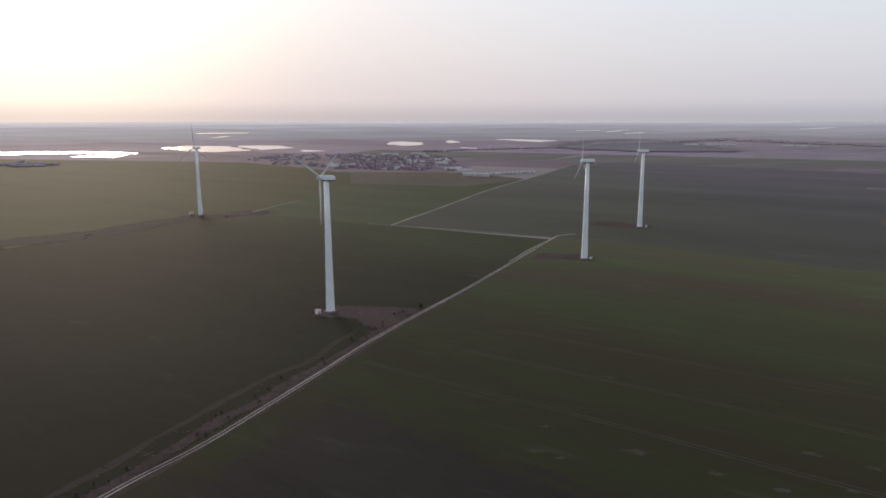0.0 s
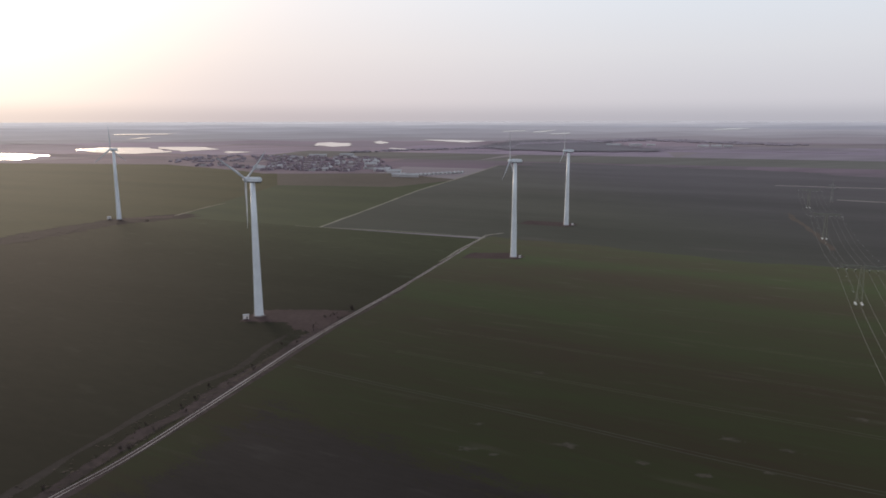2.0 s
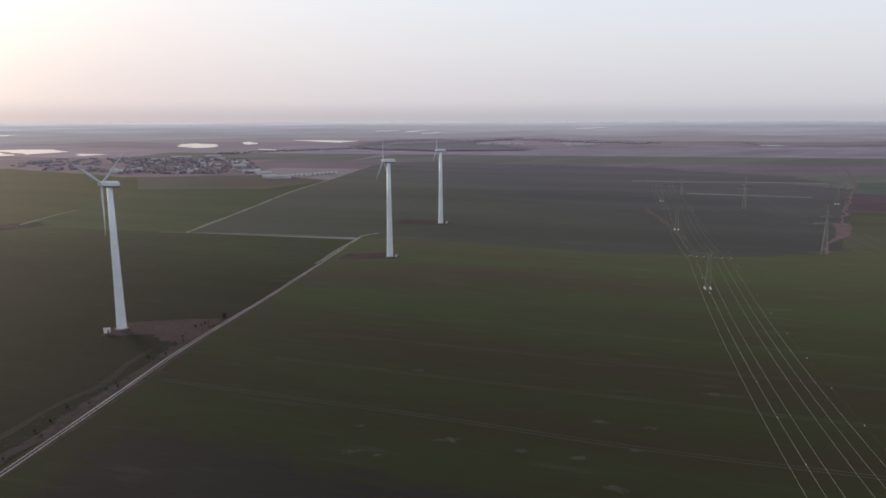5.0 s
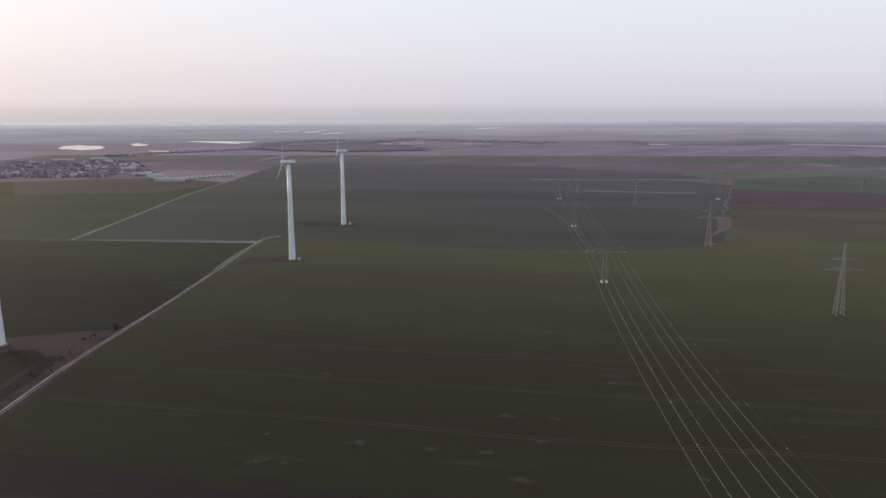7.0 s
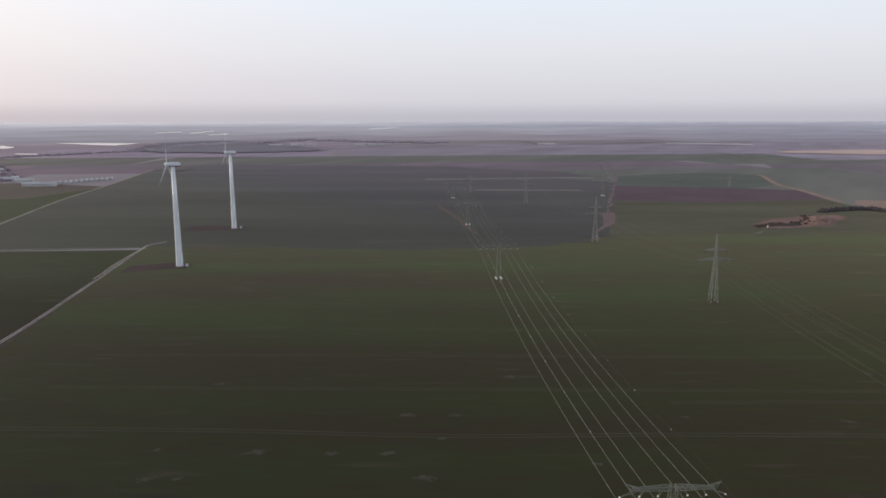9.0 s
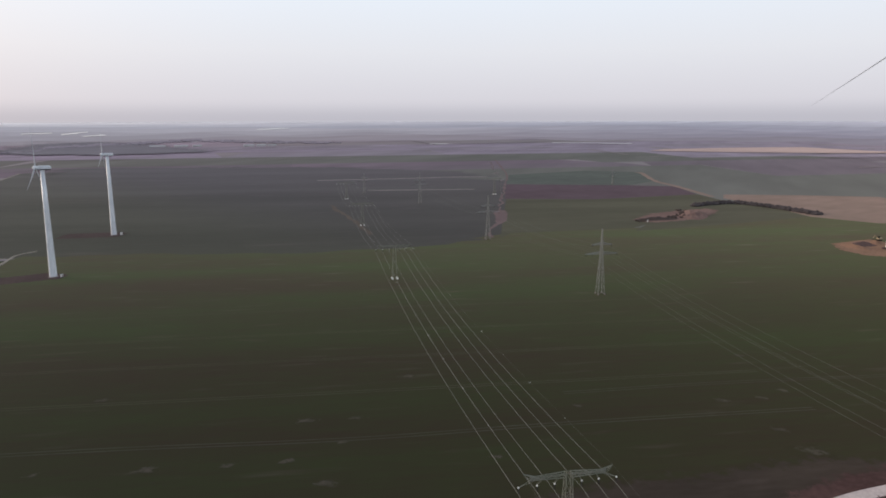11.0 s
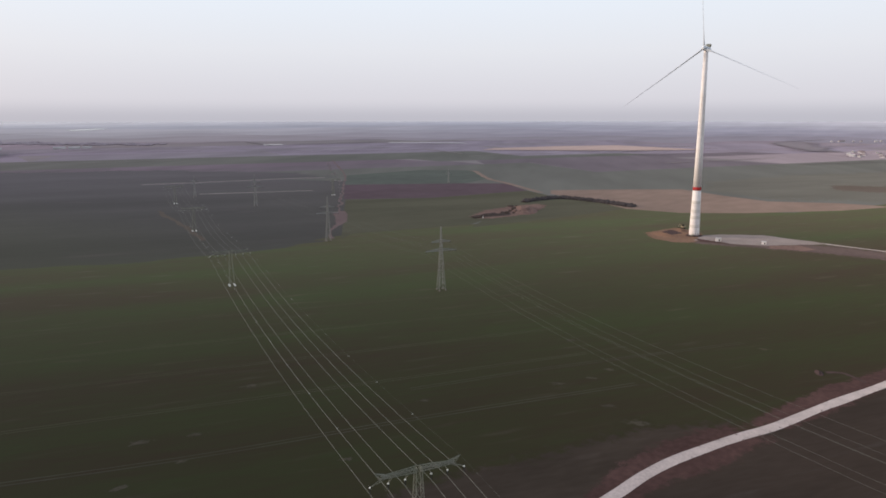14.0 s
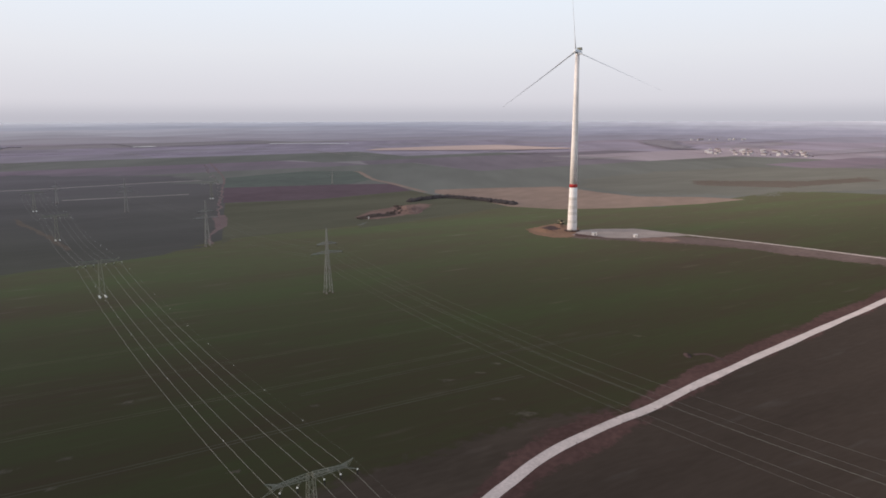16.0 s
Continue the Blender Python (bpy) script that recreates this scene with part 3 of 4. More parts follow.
patch("verge_wide", [(104, 118), (146, 99), (161, 90), (178, 81), (200, 70), (214, 54), (234, 38), (200, 36), (160, 50), (120, 54), (96, 70)], 12, R_SOIL, 0.185, "faded brown bare soil beside the gravel road", category="verge")
ribbon("verge_near", NEAR[:10], 19.0, R_VERGE, 0.21, "reddish brown bare verge of the gravel road", offsets=(-0.5,), ragged=3.0, category="verge", step=4)
ribbon("verge_near", NEAR[8:], 16.0, R_VERGE, 0.215, "reddish brown bare verge of the gravel road", offsets=(2.8,), ragged=2.4, category="verge", step=4)
ribbon("road_gravel", NEAR, 3.9, M_GRAVEL, 0.27, "pale compacted gravel road curving past fields", ragged=0.35, category="gravel road", step=2)
ribbon("track_turbine", [(588, 84), (581, 62), (570, 20), (548, -40), (500, -150)], 2.8, M_GRAVEL, 0.30, "pale gravel access track to the large turbine", ragged=0.3)
ribbon("verge_turbine", [(540, 156), (550, 112), (556, 60), (549, 10), (530, -50), (490, -150)], 46.0, R_EARTH, 0.2, "bare pinkish earth verge of the access track", ragged=4.0, category="verge")


# ---- water ----
def lake(corners, label):
    return drape("water", corners, M_WATER, 0.25, label, wobble=14, step=50, category="lake")


lake([(-1480, 1800), (-1230, 1930), (-1140, 1990), (-950, 1985), (-817, 1900), (-813, 1880), (-966, 1900), (-1088, 1860), (-1180, 1720), (-1240, 1690)], "long lake reflecting the pale sky")
lake([(-909, 1723), (-877, 1800), (-803, 1800), (-799, 1705)], "narrow pool beside the long lake")
lake([(-884, 2224), (-862, 2386), (-700, 2344), (-552, 2040), (-621, 1950), (-752, 2044)], "bright lake reflecting the pale sky")
lake([(-690, 2386), (-538, 2385), (-455, 2214), (-538, 2072)], "bright lake behind a thin causeway")
lake([(-439, 2133), (-326, 2019), (-378, 1963)], "thin end of the bright lake")
lake([(-195, 2468), (-199, 2680), (-147, 2738), (-78, 2656), (-58, 2440), (-125, 2361)], "small round bright lake")
lake([(7, 2754), (41, 2826), (71, 2700), (37, 2585)], "small bright pond")
lake([(208, 2934), (342, 2881), (462, 2778), (368, 2645), (263, 2812)], "long thin bright lake")


# ---- turbines ----
def blade_mesh(length, root, chord, name, pitch=0.0):
    """Root circle flowing into a twisted, tapering aerofoil; runs along +z, axis of the rotor along +x."""
    bm = bmesh.new()
    rows, n = [], 12
    for i in range(15):
        t = i / 14
        z = root * 0.5 + t * (length - root * 0.5)
        if t < 0.16:
            k = t / 0.16
            c, th = root * (1 - k) + chord * k, root * (1 - k) + chord * 0.28 * k
        else:
            k = (t - 0.16) / 0.84
            c = chord * (1 - k) ** 0.85 + 0.15 * chord
            th = c * (0.28 - 0.14 * k)
        tw = radians(pitch + 16 * (1 - t) ** 2)
        row = []
        for j in range(n):
            a = 2 * math.pi * j / n
            u, v = c * 0.5 * math.cos(a) - c * 0.18 * min(1, t / 0.16), th * 0.5 * math.sin(a)
            row.append(bm.verts.new((v * math.cos(tw) - u * math.sin(tw) + 0.035 * length * t * t, u * math.cos(tw) + v * math.sin(tw), z)))
        rows.append(row)
    for a, b in zip(rows, rows[1:]):
        for j in range(n):
            bm.faces.new((a[j], a[(j + 1) % n], b[(j + 1) % n], b[j]))
    bm.faces.new(rows[0][::-1])
    bm.faces.new(rows[-1])
    return mesh_from(bm, name, M_BLADE, True)


SMALL_BLADE = blade_mesh(23.0, 1.0, 1.35, "blade")
LARGE_BLADE = blade_mesh(75.0, 1.3, 1.15, "blade", -80)


def rotor(parent, x, z, blades, radius, phase):
    """Spinner with three blades, facing +x."""
    bm = bmesh.new()
    bmesh.ops.create_uvsphere(bm, u_segments=16, v_segments=10, radius=radius, matrix=Matrix.Translation((x, 0, z)) @ Matrix.Diagonal((1.35, 1, 1, 1)))
    hub = part("spinner", bm, M_WHITE, parent, smooth=True)
    for k in range(3):
        b = new("blade", blades)
        b.parent = hub
        b.matrix_basis = Matrix.Translation((x, 0, z)) @ Matrix.Rotation(radians(phase + 120 * k), 4, "X")


def small_turbine(x, y, facing, phase, label):
    """65 m tubular tower; facing: degrees clockwise from +y towards which the rotor looks."""
    t = thing("wind_turbine", x, y, label, "wind turbine", turn=90 - facing, group="row of old turbines")
    bm = bmesh.new()
    lathe(bm, [(2.15, 0), (2.1, 1), (1.75, 22), (1.45, 42), (1.12, 63.2)], 28)
    tower = part("tower", bm, M_WHITE, t, smooth=True)
    for z, r in ((22, 1.76), (42, 1.46)):
        bm = bmesh.new()
        lathe(bm, [(r + 0.02, z - 0.12), (r + 0.05, z - 0.06), (r + 0.05, z + 0.06), (r + 0.01, z + 0.12)], 28)
        part("flange", bm, M_WHITE, tower)
    bm = bmesh.new()
    lathe(bm, [(2.9, 0.0), (2.8, 0.38), (2.4, 0.42)], 28)
    part("foundation", bm, M_PADGRAVEL, t)
    bm = bmesh.new()
    box(bm, 0.12, 1.0, 2.1, 2.12, 0, 1.9, 0.03)
    part("door", bm, M_GREYBAND, tower)
    bm = bmesh.new()
    box(bm, 7.2, 2.5, 2.5, -1.0, 0, 64.6, 0.55)
    nacelle = part("nacelle", bm, M_WHITE, t, "white rounded nacelle", smooth=False)
    bm = bmesh.new()
    box(bm, 6.4, 2.56, 0.35, -1.0, 0, 63.55, 0.05)
    part("nacelle_trim", bm, M_DARK, nacelle, "dark lower nacelle edge")
    bm = bmesh.new()
    rod(bm, (-3.6, 0.5, 65.6), (-3.6, 0.5, 67.2), 0.05)
    part("wind_vane", bm, M_STEEL, nacelle)
    rotor(t, 3.5, 64.7, SMALL_BLADE, 1.15, phase)
    return t


small_turbine(-54.2, 328.6, -67, 178, "white wind turbine on brown pad by the dirt road")
small_turbine(94.9, 457.3, -67, 2, "white wind turbine in dark green crop field")
small_turbine(169.9, 594.2, -67, 8, "white wind turbine standing behind crop field edge")
small_turbine(-234.4, 674.4, -67, 0, "slim white wind turbine beside the dark ditch")

E_X, E_Y = 564.0, 155.6
big = thing("wind_turbine", E_X, E_Y, "tall new white wind turbine with red band", "wind turbine", turn=90 + 88)
HUB = 144.0
bm = bmesh.new()
lathe(bm, [(4.0, 0), (3.9, 3), (3.68, 12), (3.42, 24), (3.15, 36.3)], 40)
part("lower_tower", bm, M_CONCRETE, big, "pale concrete lower tower", smooth=True)
# Foundation collar, coloured dark to stand for shadow at the tower foot too.
bm = bmesh.new()
lathe(bm, [(6.4, 0), (6.2, 0.5), (5.0, 0.8), (4.1, 0.9)], 40)
part("foundation", bm, M_PAD, big, "dark foundation collar standing for the shadow ring")
bm = bmesh.new()
for k in range(5):
    box(bm, 0.34, 1.4, 0.2, 5.7 - 0.34 * k, 0, 0.55 + 0.24 * k, 0.02)
part("stair", bm, M_STEEL, big, "grey steel stair to the tower door")
bm = bmesh.new()
lathe(bm, [(3.19, 36.3), (3.14, 39.0)], 40)
part("red_band", bm, M_RED, big, "red painted warning band", smooth=True)
bm = bmesh.new()
lathe(bm, [(3.08, 39.0), (2.6, 70), (2.1, 105), (1.65, HUB - 1.8)], 40)
part("upper_tower", bm, M_CONCRETE, big, smooth=True)
for z, r in ((8, 3.79), (15, 3.63), (20, 3.52), (27, 3.37)):
    bm = bmesh.new()
    lathe(bm, [(r + 0.02, z - 1.2), (r + 0.05, z - 1.1), (r, z + 1.1), (r - 0.04, z + 1.2)], 40)
    part("joint_band", bm, M_GREYBAND, big, "faint grey joint band", smooth=True)
bm = bmesh.new()
box(bm, 10.5, 3.4, 3.4, -1.6, 0, HUB, 0.8)
part("nacelle", bm, M_WHITE, big, "white nacelle")
bm = bmesh.new()
box(bm, 2.2, 3.8, 2.2, -5.2, 0, HUB + 2.6, 0.3)
part("cooler", bm, M_STEEL, big, "grey cooler on the nacelle roof")
rotor(big, 5.0, HUB, LARGE_BLADE, 1.7, 5)

# ---- pylons and wires ----
def lattice(bm, base, top, height, z0=0.0, bays=6, leg=0.11, brace=0.05):
    """A square tapering lattice mast."""
    def corner(k, f):
        w = base + (top - base) * f
        sx, sy = ((1, 1), (-1, 1), (-1, -1), (1, -1))[k % 4]
        return Vector((sx * w / 2, sy * w / 2, z0 + height * f))
    fs = [1 - (1 - i / bays) ** 1.25 for i in range(bays + 1)]
    for k in range(4):
        rod(bm, corner(k, 0), corner(k, 1), leg, leg * 0.8)
        for a, b in zip(fs, fs[1:]):
            rod(bm, corner(k, a), corner(k + 1, b), brace)
            rod(bm, corner(k + 1, a), corner(k, b), brace)
            rod(bm, corner(k, b), corner(k + 1, b), brace)


def beam(bm, x0, x1, z, depth, tip, bays=5, width=1.1, leg=0.08, brace=0.045):
    """A lattice arm along x, deep at x0 and shallow at x1."""
    def at(f, top, side):
        d = depth + (tip - depth) * f
        return Vector((x0 + (x1 - x0) * f, side * width * (1 - 0.7 * f) / 2, z + (d if top else 0)))
    for side in (-1, 1):
        for top in (0, 1):
            rod(bm, at(0, top, side), at(1, top, side), leg)
        for i in range(bays):
            a, b = i / bays, (i + 1) / bays
            rod(bm, at(a, 0, side), at(b, 1, side), brace)
            rod(bm, at(a, 1, side), at(b, 0, side), brace)
    for i in range(bays + 1):
        f = i / bays
        for top in (0, 1):
            rod(bm, at(f, top, -1), at(f, top, 1), brace)


FLAT_X = (-10.8, -6.8, -3.0, 3.0, 6.8, 10.8)       # where the six conductors hang
ARM_Z = 19.0


def flat_pylon(x, y, turn, label):
    p = thing("power_pylon", x, y, label, "pylon", turn=turn, group="flat topped pylon line")
    bm = bmesh.new()
    lattice(bm, 2.9, 1.3, ARM_Z + 0.8, leg=0.075, brace=0.034)
    part("mast", bm, M_STEEL, p)
    for s in (-1, 1):
        bm = bmesh.new()
        beam(bm, s * 0.5, s * 8.4, ARM_Z, 0.9, 0.55, 7)
        part("crossarm", bm, M_STEEL, p)
        bm = bmesh.new()
        for side in (-0.35, 0.35):
            rod(bm, (s * 7.0, side, ARM_Z + 0.5), (s * 9.8, 0, ARM_Z + 1.5), 0.07)
            rod(bm, (s * 8.4, side, ARM_Z), (s * 9.8, 0, ARM_Z + 1.5), 0.06)
        rod(bm, (s * 7.7, 0, ARM_Z + 0.9), (s * 8.9, 0, ARM_Z + 0.9), 0.05)
        part("earth_peak", bm, M_STEEL, p)
    for cx in FLAT_X:
        hold = max(-8.3, min(8.3, cx))
        bm = bmesh.new()
        for side in (-0.45, 0.45):
            rod(bm, (hold + 0.7 * (1 if cx < 0 else -1), side, ARM_Z), (cx, 0, ARM_Z - 1.3), 0.045)
        part("hanger", bm, M_STEEL, p)
        bm = bmesh.new()
        for j in range(5):
            rod(bm, (cx, 0, ARM_Z - 1.5 - 0.26 * j), (cx, 0, ARM_Z - 1.7 - 0.26 * j), 0.15, 0.09, 8)
        string = part("insulator", bm, M_DARK, p)
        bm = bmesh.new()
        bmesh.ops.create_icosphere(bm, subdivisions=1, radius=0.22, matrix=Matrix.Translation((cx, 0, ARM_Z - 1.35)))
        part("insulator_cap", bm, M_GLASS, string, "white insulator cap")
    for sx, sy in ((-1, -1), (1, -1), (1, 1), (-1, 1)):
        bm = bmesh.new()
        box(bm, 0.9, 0.9, 0.8, sx * 1.45, sy * 1.45, 0.4, 0.1)
        part("footing", bm, M_GLASS, p, "white concrete footing")
    return p


def wire(bm, a, b, sag, r=0.05, seg=20):
    a, b = Vector(a), Vector(b)
    pts = [a.lerp(b, i / seg) - Vector((0, 0, 4 * sag * (i / seg) * (1 - i / seg))) for i in range(seg + 1)]
    for p, q in zip(pts, pts[1:]):
        rod(bm, p, q, r, r, 4)
    return pts


FLAT = [(-10, -130), (108.2, 83.4), (243, 318), (349, 502), (454, 684)]
TURN = -29.6
for i, (x, y) in enumerate(FLAT):
    flat_pylon(x, y, TURN, "grey steel lattice pylon with wide flat arm")
for (xa, ya), (xb, yb) in zip(FLAT, FLAT[1:]):
    ca, sa = math.cos(radians(TURN)), math.sin(radians(TURN))
    for k, cx in enumerate(FLAT_X):
        bm = bmesh.new()
        wire(bm, (xa + cx * ca, ya + cx * sa, ARM_Z - 2.8), (xb + cx * ca, yb + cx * sa, ARM_Z - 2.8), 5.0, 0.05)
        tagged(part("power_line", bm, M_WIRE), "grey conductor sagging between flat topped pylons", "power line", "conductors of the flat line")
    for cx in (-9.8, 9.8):
        bm = bmesh.new()
        pts = wire(bm, (xa + cx * ca, ya + cx * sa, ARM_Z + 1.5), (xb + cx * ca, yb + cx * sa, ARM_Z + 1.5), 4.0, 0.009)
        w = tagged(part("earth_wire", bm, M_WIRE), "thin earth wire with small white bird markers", "power line", "earth wires")
        for p in pts[2:-1:2]:
            bm = bmesh.new()
            bmesh.ops.create_icosphere(bm, subdivisions=1, radius=0.11, matrix=Matrix.Translation(p))
            part("bird_marker", bm, M_GLASS, w)


def tonne_pylon(x, y, turn, height, label):
    """Tall mast with two arms, the lower one longer."""
    p = thing("power_pylon", x, y, label, "pylon", turn=turn, group="tall pylon line")
    k = height / 35.0
    bm = bmesh.new()
    lattice(bm, 3.7 * k, 1.3 * k, 22.0 * k, bays=7, leg=0.11)
    lattice(bm, 1.3 * k, 0.4 * k, 13.0 * k, 22.0 * k, 6, 0.08)
    part("mast", bm, M_PYLON, p)
    for z, half in ((26.7 * k, 5.6 * k), (21.8 * k, 9.0 * k)):
        for s in (-1, 1):
            bm = bmesh.new()
            beam(bm, s * 0.5, s * half, z, 1.3 * k, 0.2, 5)
            part("crossarm", bm, M_PYLON, p)
    for z, cx in tonne_hooks(k):
        bm = bmesh.new()
        for j in range(4):
            rod(bm, (cx, 0, z - 0.3 * j), (cx, 0, z - 0.2 - 0.3 * j), 0.15, 0.1, 8)
        part("insulator", bm, M_DARK, p)
    for sx, sy in ((-1, -1), (1, -1), (1, 1), (-1, 1)):
        bm = bmesh.new()
        box(bm, 0.7, 0.7, 0.6, sx * 1.85 * k, sy * 1.85 * k, 0.35, 0.08)
        part("footing", bm, M_PADGRAVEL, p)
    return p


def tonne_hooks(k):
    return [(26.6 * k, -5.4 * k), (26.6 * k, 5.4 * k)] + [(21.7 * k, s * c * k) for s in (-1, 1) for c in (5.0, 8.8)]


TALL = [(130, -65, 35), (302, 216, 35), (380, 378, 34), (492, 596, 33), (580, 760, 30)]
for x, y, h in TALL[:4]:
    tonne_pylon(x, y, -30.0, h, "pale steel lattice pylon standing in a crop field")
for (xa, ya, ha), (xb, yb, hb) in zip(TALL[:3], TALL[1:]):
    ca, sa = math.cos(radians(-30)), math.sin(radians(-30))
    for (za, a), (zb, b) in zip(tonne_hooks(ha / 35), tonne_hooks(hb / 35)):
        bm = bmesh.new()
        wire(bm, (xa + a * ca, ya + a * sa, za - 1.2), (xb + b * ca, yb + b * sa, zb - 1.2), 7.0 if ya < 0 else 4.0, 0.02)
        tagged(part("power_line", bm, M_WIRE), "thin grey conductor between tall lattice pylons", "power line", "conductors of the tall line")
tonne_pylon(510, 728, -30.0, 25, "small far steel pylon in hazy field")
flat_pylon(618, 604, -30.0, "far flat topped pylon beside the tree strip")
tonne_pylon(841, 588, -30.0, 20, "far steel pylon in dark blue green field")

# ---- pads, boxes and earthworks ----
patch("pad_turbine", [(-64, 317), (-58, 341), (-34, 340), (-12, 336), (-8, 328), (-26, 296), (-38, 304), (-42, 314)], 5.0, R_PAD, 0.30, "bare brown pad round the turbine foot", category="pad")
patch("pad_turbine", [(56, 456), (68, 478), (97, 474), (106, 458), (97, 447)], 4.0, R_PAD, 0.30, "bare brown strip beside the turbine foot", category="pad")
patch("pad_turbine", [(126, 606), (142, 628), (176, 612), (184, 595), (168, 582)], 4.0, R_PAD, 0.30, "bare brown strip beside the turbine foot", category="pad")
patch("pad_turbine", [(-240, 668), (-232, 684), (-190, 700), (-186, 680)], 4.0, R_PAD, 0.30, "bare brown strip beside the turbine foot", category="pad")
ribbon("track_ditch", [(-191, 690), (-174, 760), (-160, 800)], 2.6, R_THIN, 0.25, "faint dry track by the far turbine", ragged=0.7)
patch("pad_clay", [(556, 196), (532, 181), (522, 160), (528, 146), (556, 142), (588, 156), (602, 182)], 5.0, R_CLAY, 0.30, "orange clay earthworks round the large turbine", category="pad")
drape("pad_gravel", [(543, 150), (541, 128), (548, 100), (568, 80), (582, 64), (588, 74), (598, 112), (582, 140), (568, 152)], M_PADGRAVEL, 0.34, "pale gravel crane pad at the large turbine", wobble=1.2, step=7, category="pad")
patch("pad_soil", [(552, 366), (545, 350), (550, 336), (583, 326), (640, 328), (684, 342), (682, 362), (640, 376), (600, 380)], 8.0, R_HEAP, 0.32, "bare reddish soil round a spoil heap")


def heap(name, x, y, length, width, height, turn, mat, label):
    """A spoil heap with an uneven crest."""
    bm = bmesh.new()
    bmesh.ops.create_grid(bm, x_segments=26, y_segments=14, size=0.5)
    for v in bm.verts:
        r = math.hypot(v.co.x * 2, v.co.y * 2)
        h = max(0.0, 1 - r) ** 0.8
        h *= 0.75 + 0.6 * noise.noise(Vector((v.co.x * 7 + x, v.co.y * 7 + y, 0.3)))
        v.co = Vector((v.co.x * length, v.co.y * width, h * height - 0.1))
    ob = part(name, bm, mat)
    ob.matrix_basis = pose(x, y, ground_z(x, y) + 0.02, 0, 0, turn)
    return tagged(ob, label, "heap")


heap("soil_mound", 628, 344, 74, 26, 5.0, 30, M_HEAP, "reddish brown spoil heap of turned earth")
heap("soil_mound", 572, 350, 46, 14, 3.0, -30, M_SCRUB, "low dark overgrown bank of earth")
heap("soil_mound", 553, 176, 30, 12, 2.6, 60, M_CLAY, "orange clay heap beside the large turbine")
heap("soil_mound", 585, 172, 22, 8, 2.2, 20, M_CLAY, "small clay heap behind the large turbine")
heap("soil_mound", 279, 29, 7, 3, 0.9, 20, M_PAD, "little heap of grey rubble in the crop")
ribbon("track_rubble", [(281, 27), (284, 22), (278, 14)], 1.8, M_PAD, 0.26, "short trodden path to the rubble heap", ragged=0.4, step=2)


def cabin(x, y, sx, sy, sz, turn, label, group=""):
    """Transformer station: walls, shallow roof slab and a door."""
    t = thing("transformer_cabin", x, y, label, "cabin", turn=turn, group=group)
    bm = bmesh.new()
    box(bm, sx, sy, sz, 0, 0, sz / 2 + 0.1, 0.04)
    part("wall", bm, M_CONCRETE, t)
    bm = bmesh.new()
    box(bm, sx + 0.3, sy + 0.3, 0.22, 0, 0, sz + 0.22, 0.05)
    part("roof", bm, M_TIN, t)
    bm = bmesh.new()
    box(bm, sx * 0.24, 0.06, sz * 0.68, sx * 0.2, -sy / 2 - 0.02, sz * 0.40 + 0.1, 0.01)
    part("door", bm, M_DARK, t, "dark door")


cabin(-59.5, 324, 2.6, 2.0, 1.7, 8, "small pale transformer cabin by the turbine")
cabin(-244, 676, 3.2, 2.4, 2.4, 15, "small pale transformer cabin by the far turbine")
cabin(98.6, 454, 1.6, 1.2, 1.4, -12, "low grey cabinet at the turbine foot")
cabin(175, 592, 1.8, 1.4, 1.6, -15, "low grey cabinet at the turbine foot")
cabin(548, 133, 4.0, 2.6, 2.4, -75, "white site cabin on the gravel pad")
cabin(554, 102, 3.2, 2.2, 2.0, -80, "small white site cabin at the pad edge")


# ---- bare bushes, hedges and woods ----
def bush_into(bm, x, y, h, rnd, twigs=22):
    z = ground_z(x, y)
    for _ in range(twigs):
        a, lean = rnd.uniform(0, 6.283), rnd.uniform(0.1, 0.75)
        ln = h * rnd.uniform(0.6, 1.05)
        base = Vector((x + rnd.uniform(-0.2, 0.2) * h, y + rnd.uniform(-0.2, 0.2) * h, z))
        mid = base + Vector((math.cos(a) * lean * 0.4, math.sin(a) * lean * 0.4, 0.55)) * ln
        tip = mid + Vector((math.cos(a + 0.5) * lean * 0.6, math.sin(a + 0.5) * lean * 0.6, 0.45)) * ln
        rod(bm, base, mid, 0.03 * h, 0.02 * h, 3)
        rod(bm, mid, tip, 0.02 * h, 0.005 * h, 3)


def bare_bush(x, y, h, label, group):
    bm = bmesh.new()
    bush_into(bm, 0, 0, h, random.Random(x * 7 + y), 26)
    ob = part("bush", bm, M_SCRUB)
    ob.location = (x, y, ground_z(x, y))
    tagged(ob, label, "bush", group)


rnd = random.Random(4)
line = smooth_line([(-90, 150), (-69, 187), (-53, 225), (-25, 294), (-5, 336)], 1.0)
for i in range(40):
    p = line[int(rnd.random() ** 0.8 * (len(line) - 1))]
    bare_bush(p.x - rnd.uniform(2.8, 11.0), p.y + rnd.uniform(-1, 3), rnd.uniform(0.5, 1.5), "leafless brown bush on the dirt road verge", "verge bushes")
bare_bush(-10.5, 335, 3.2, "leafless dark bush beside the dirt road", "verge bushes")


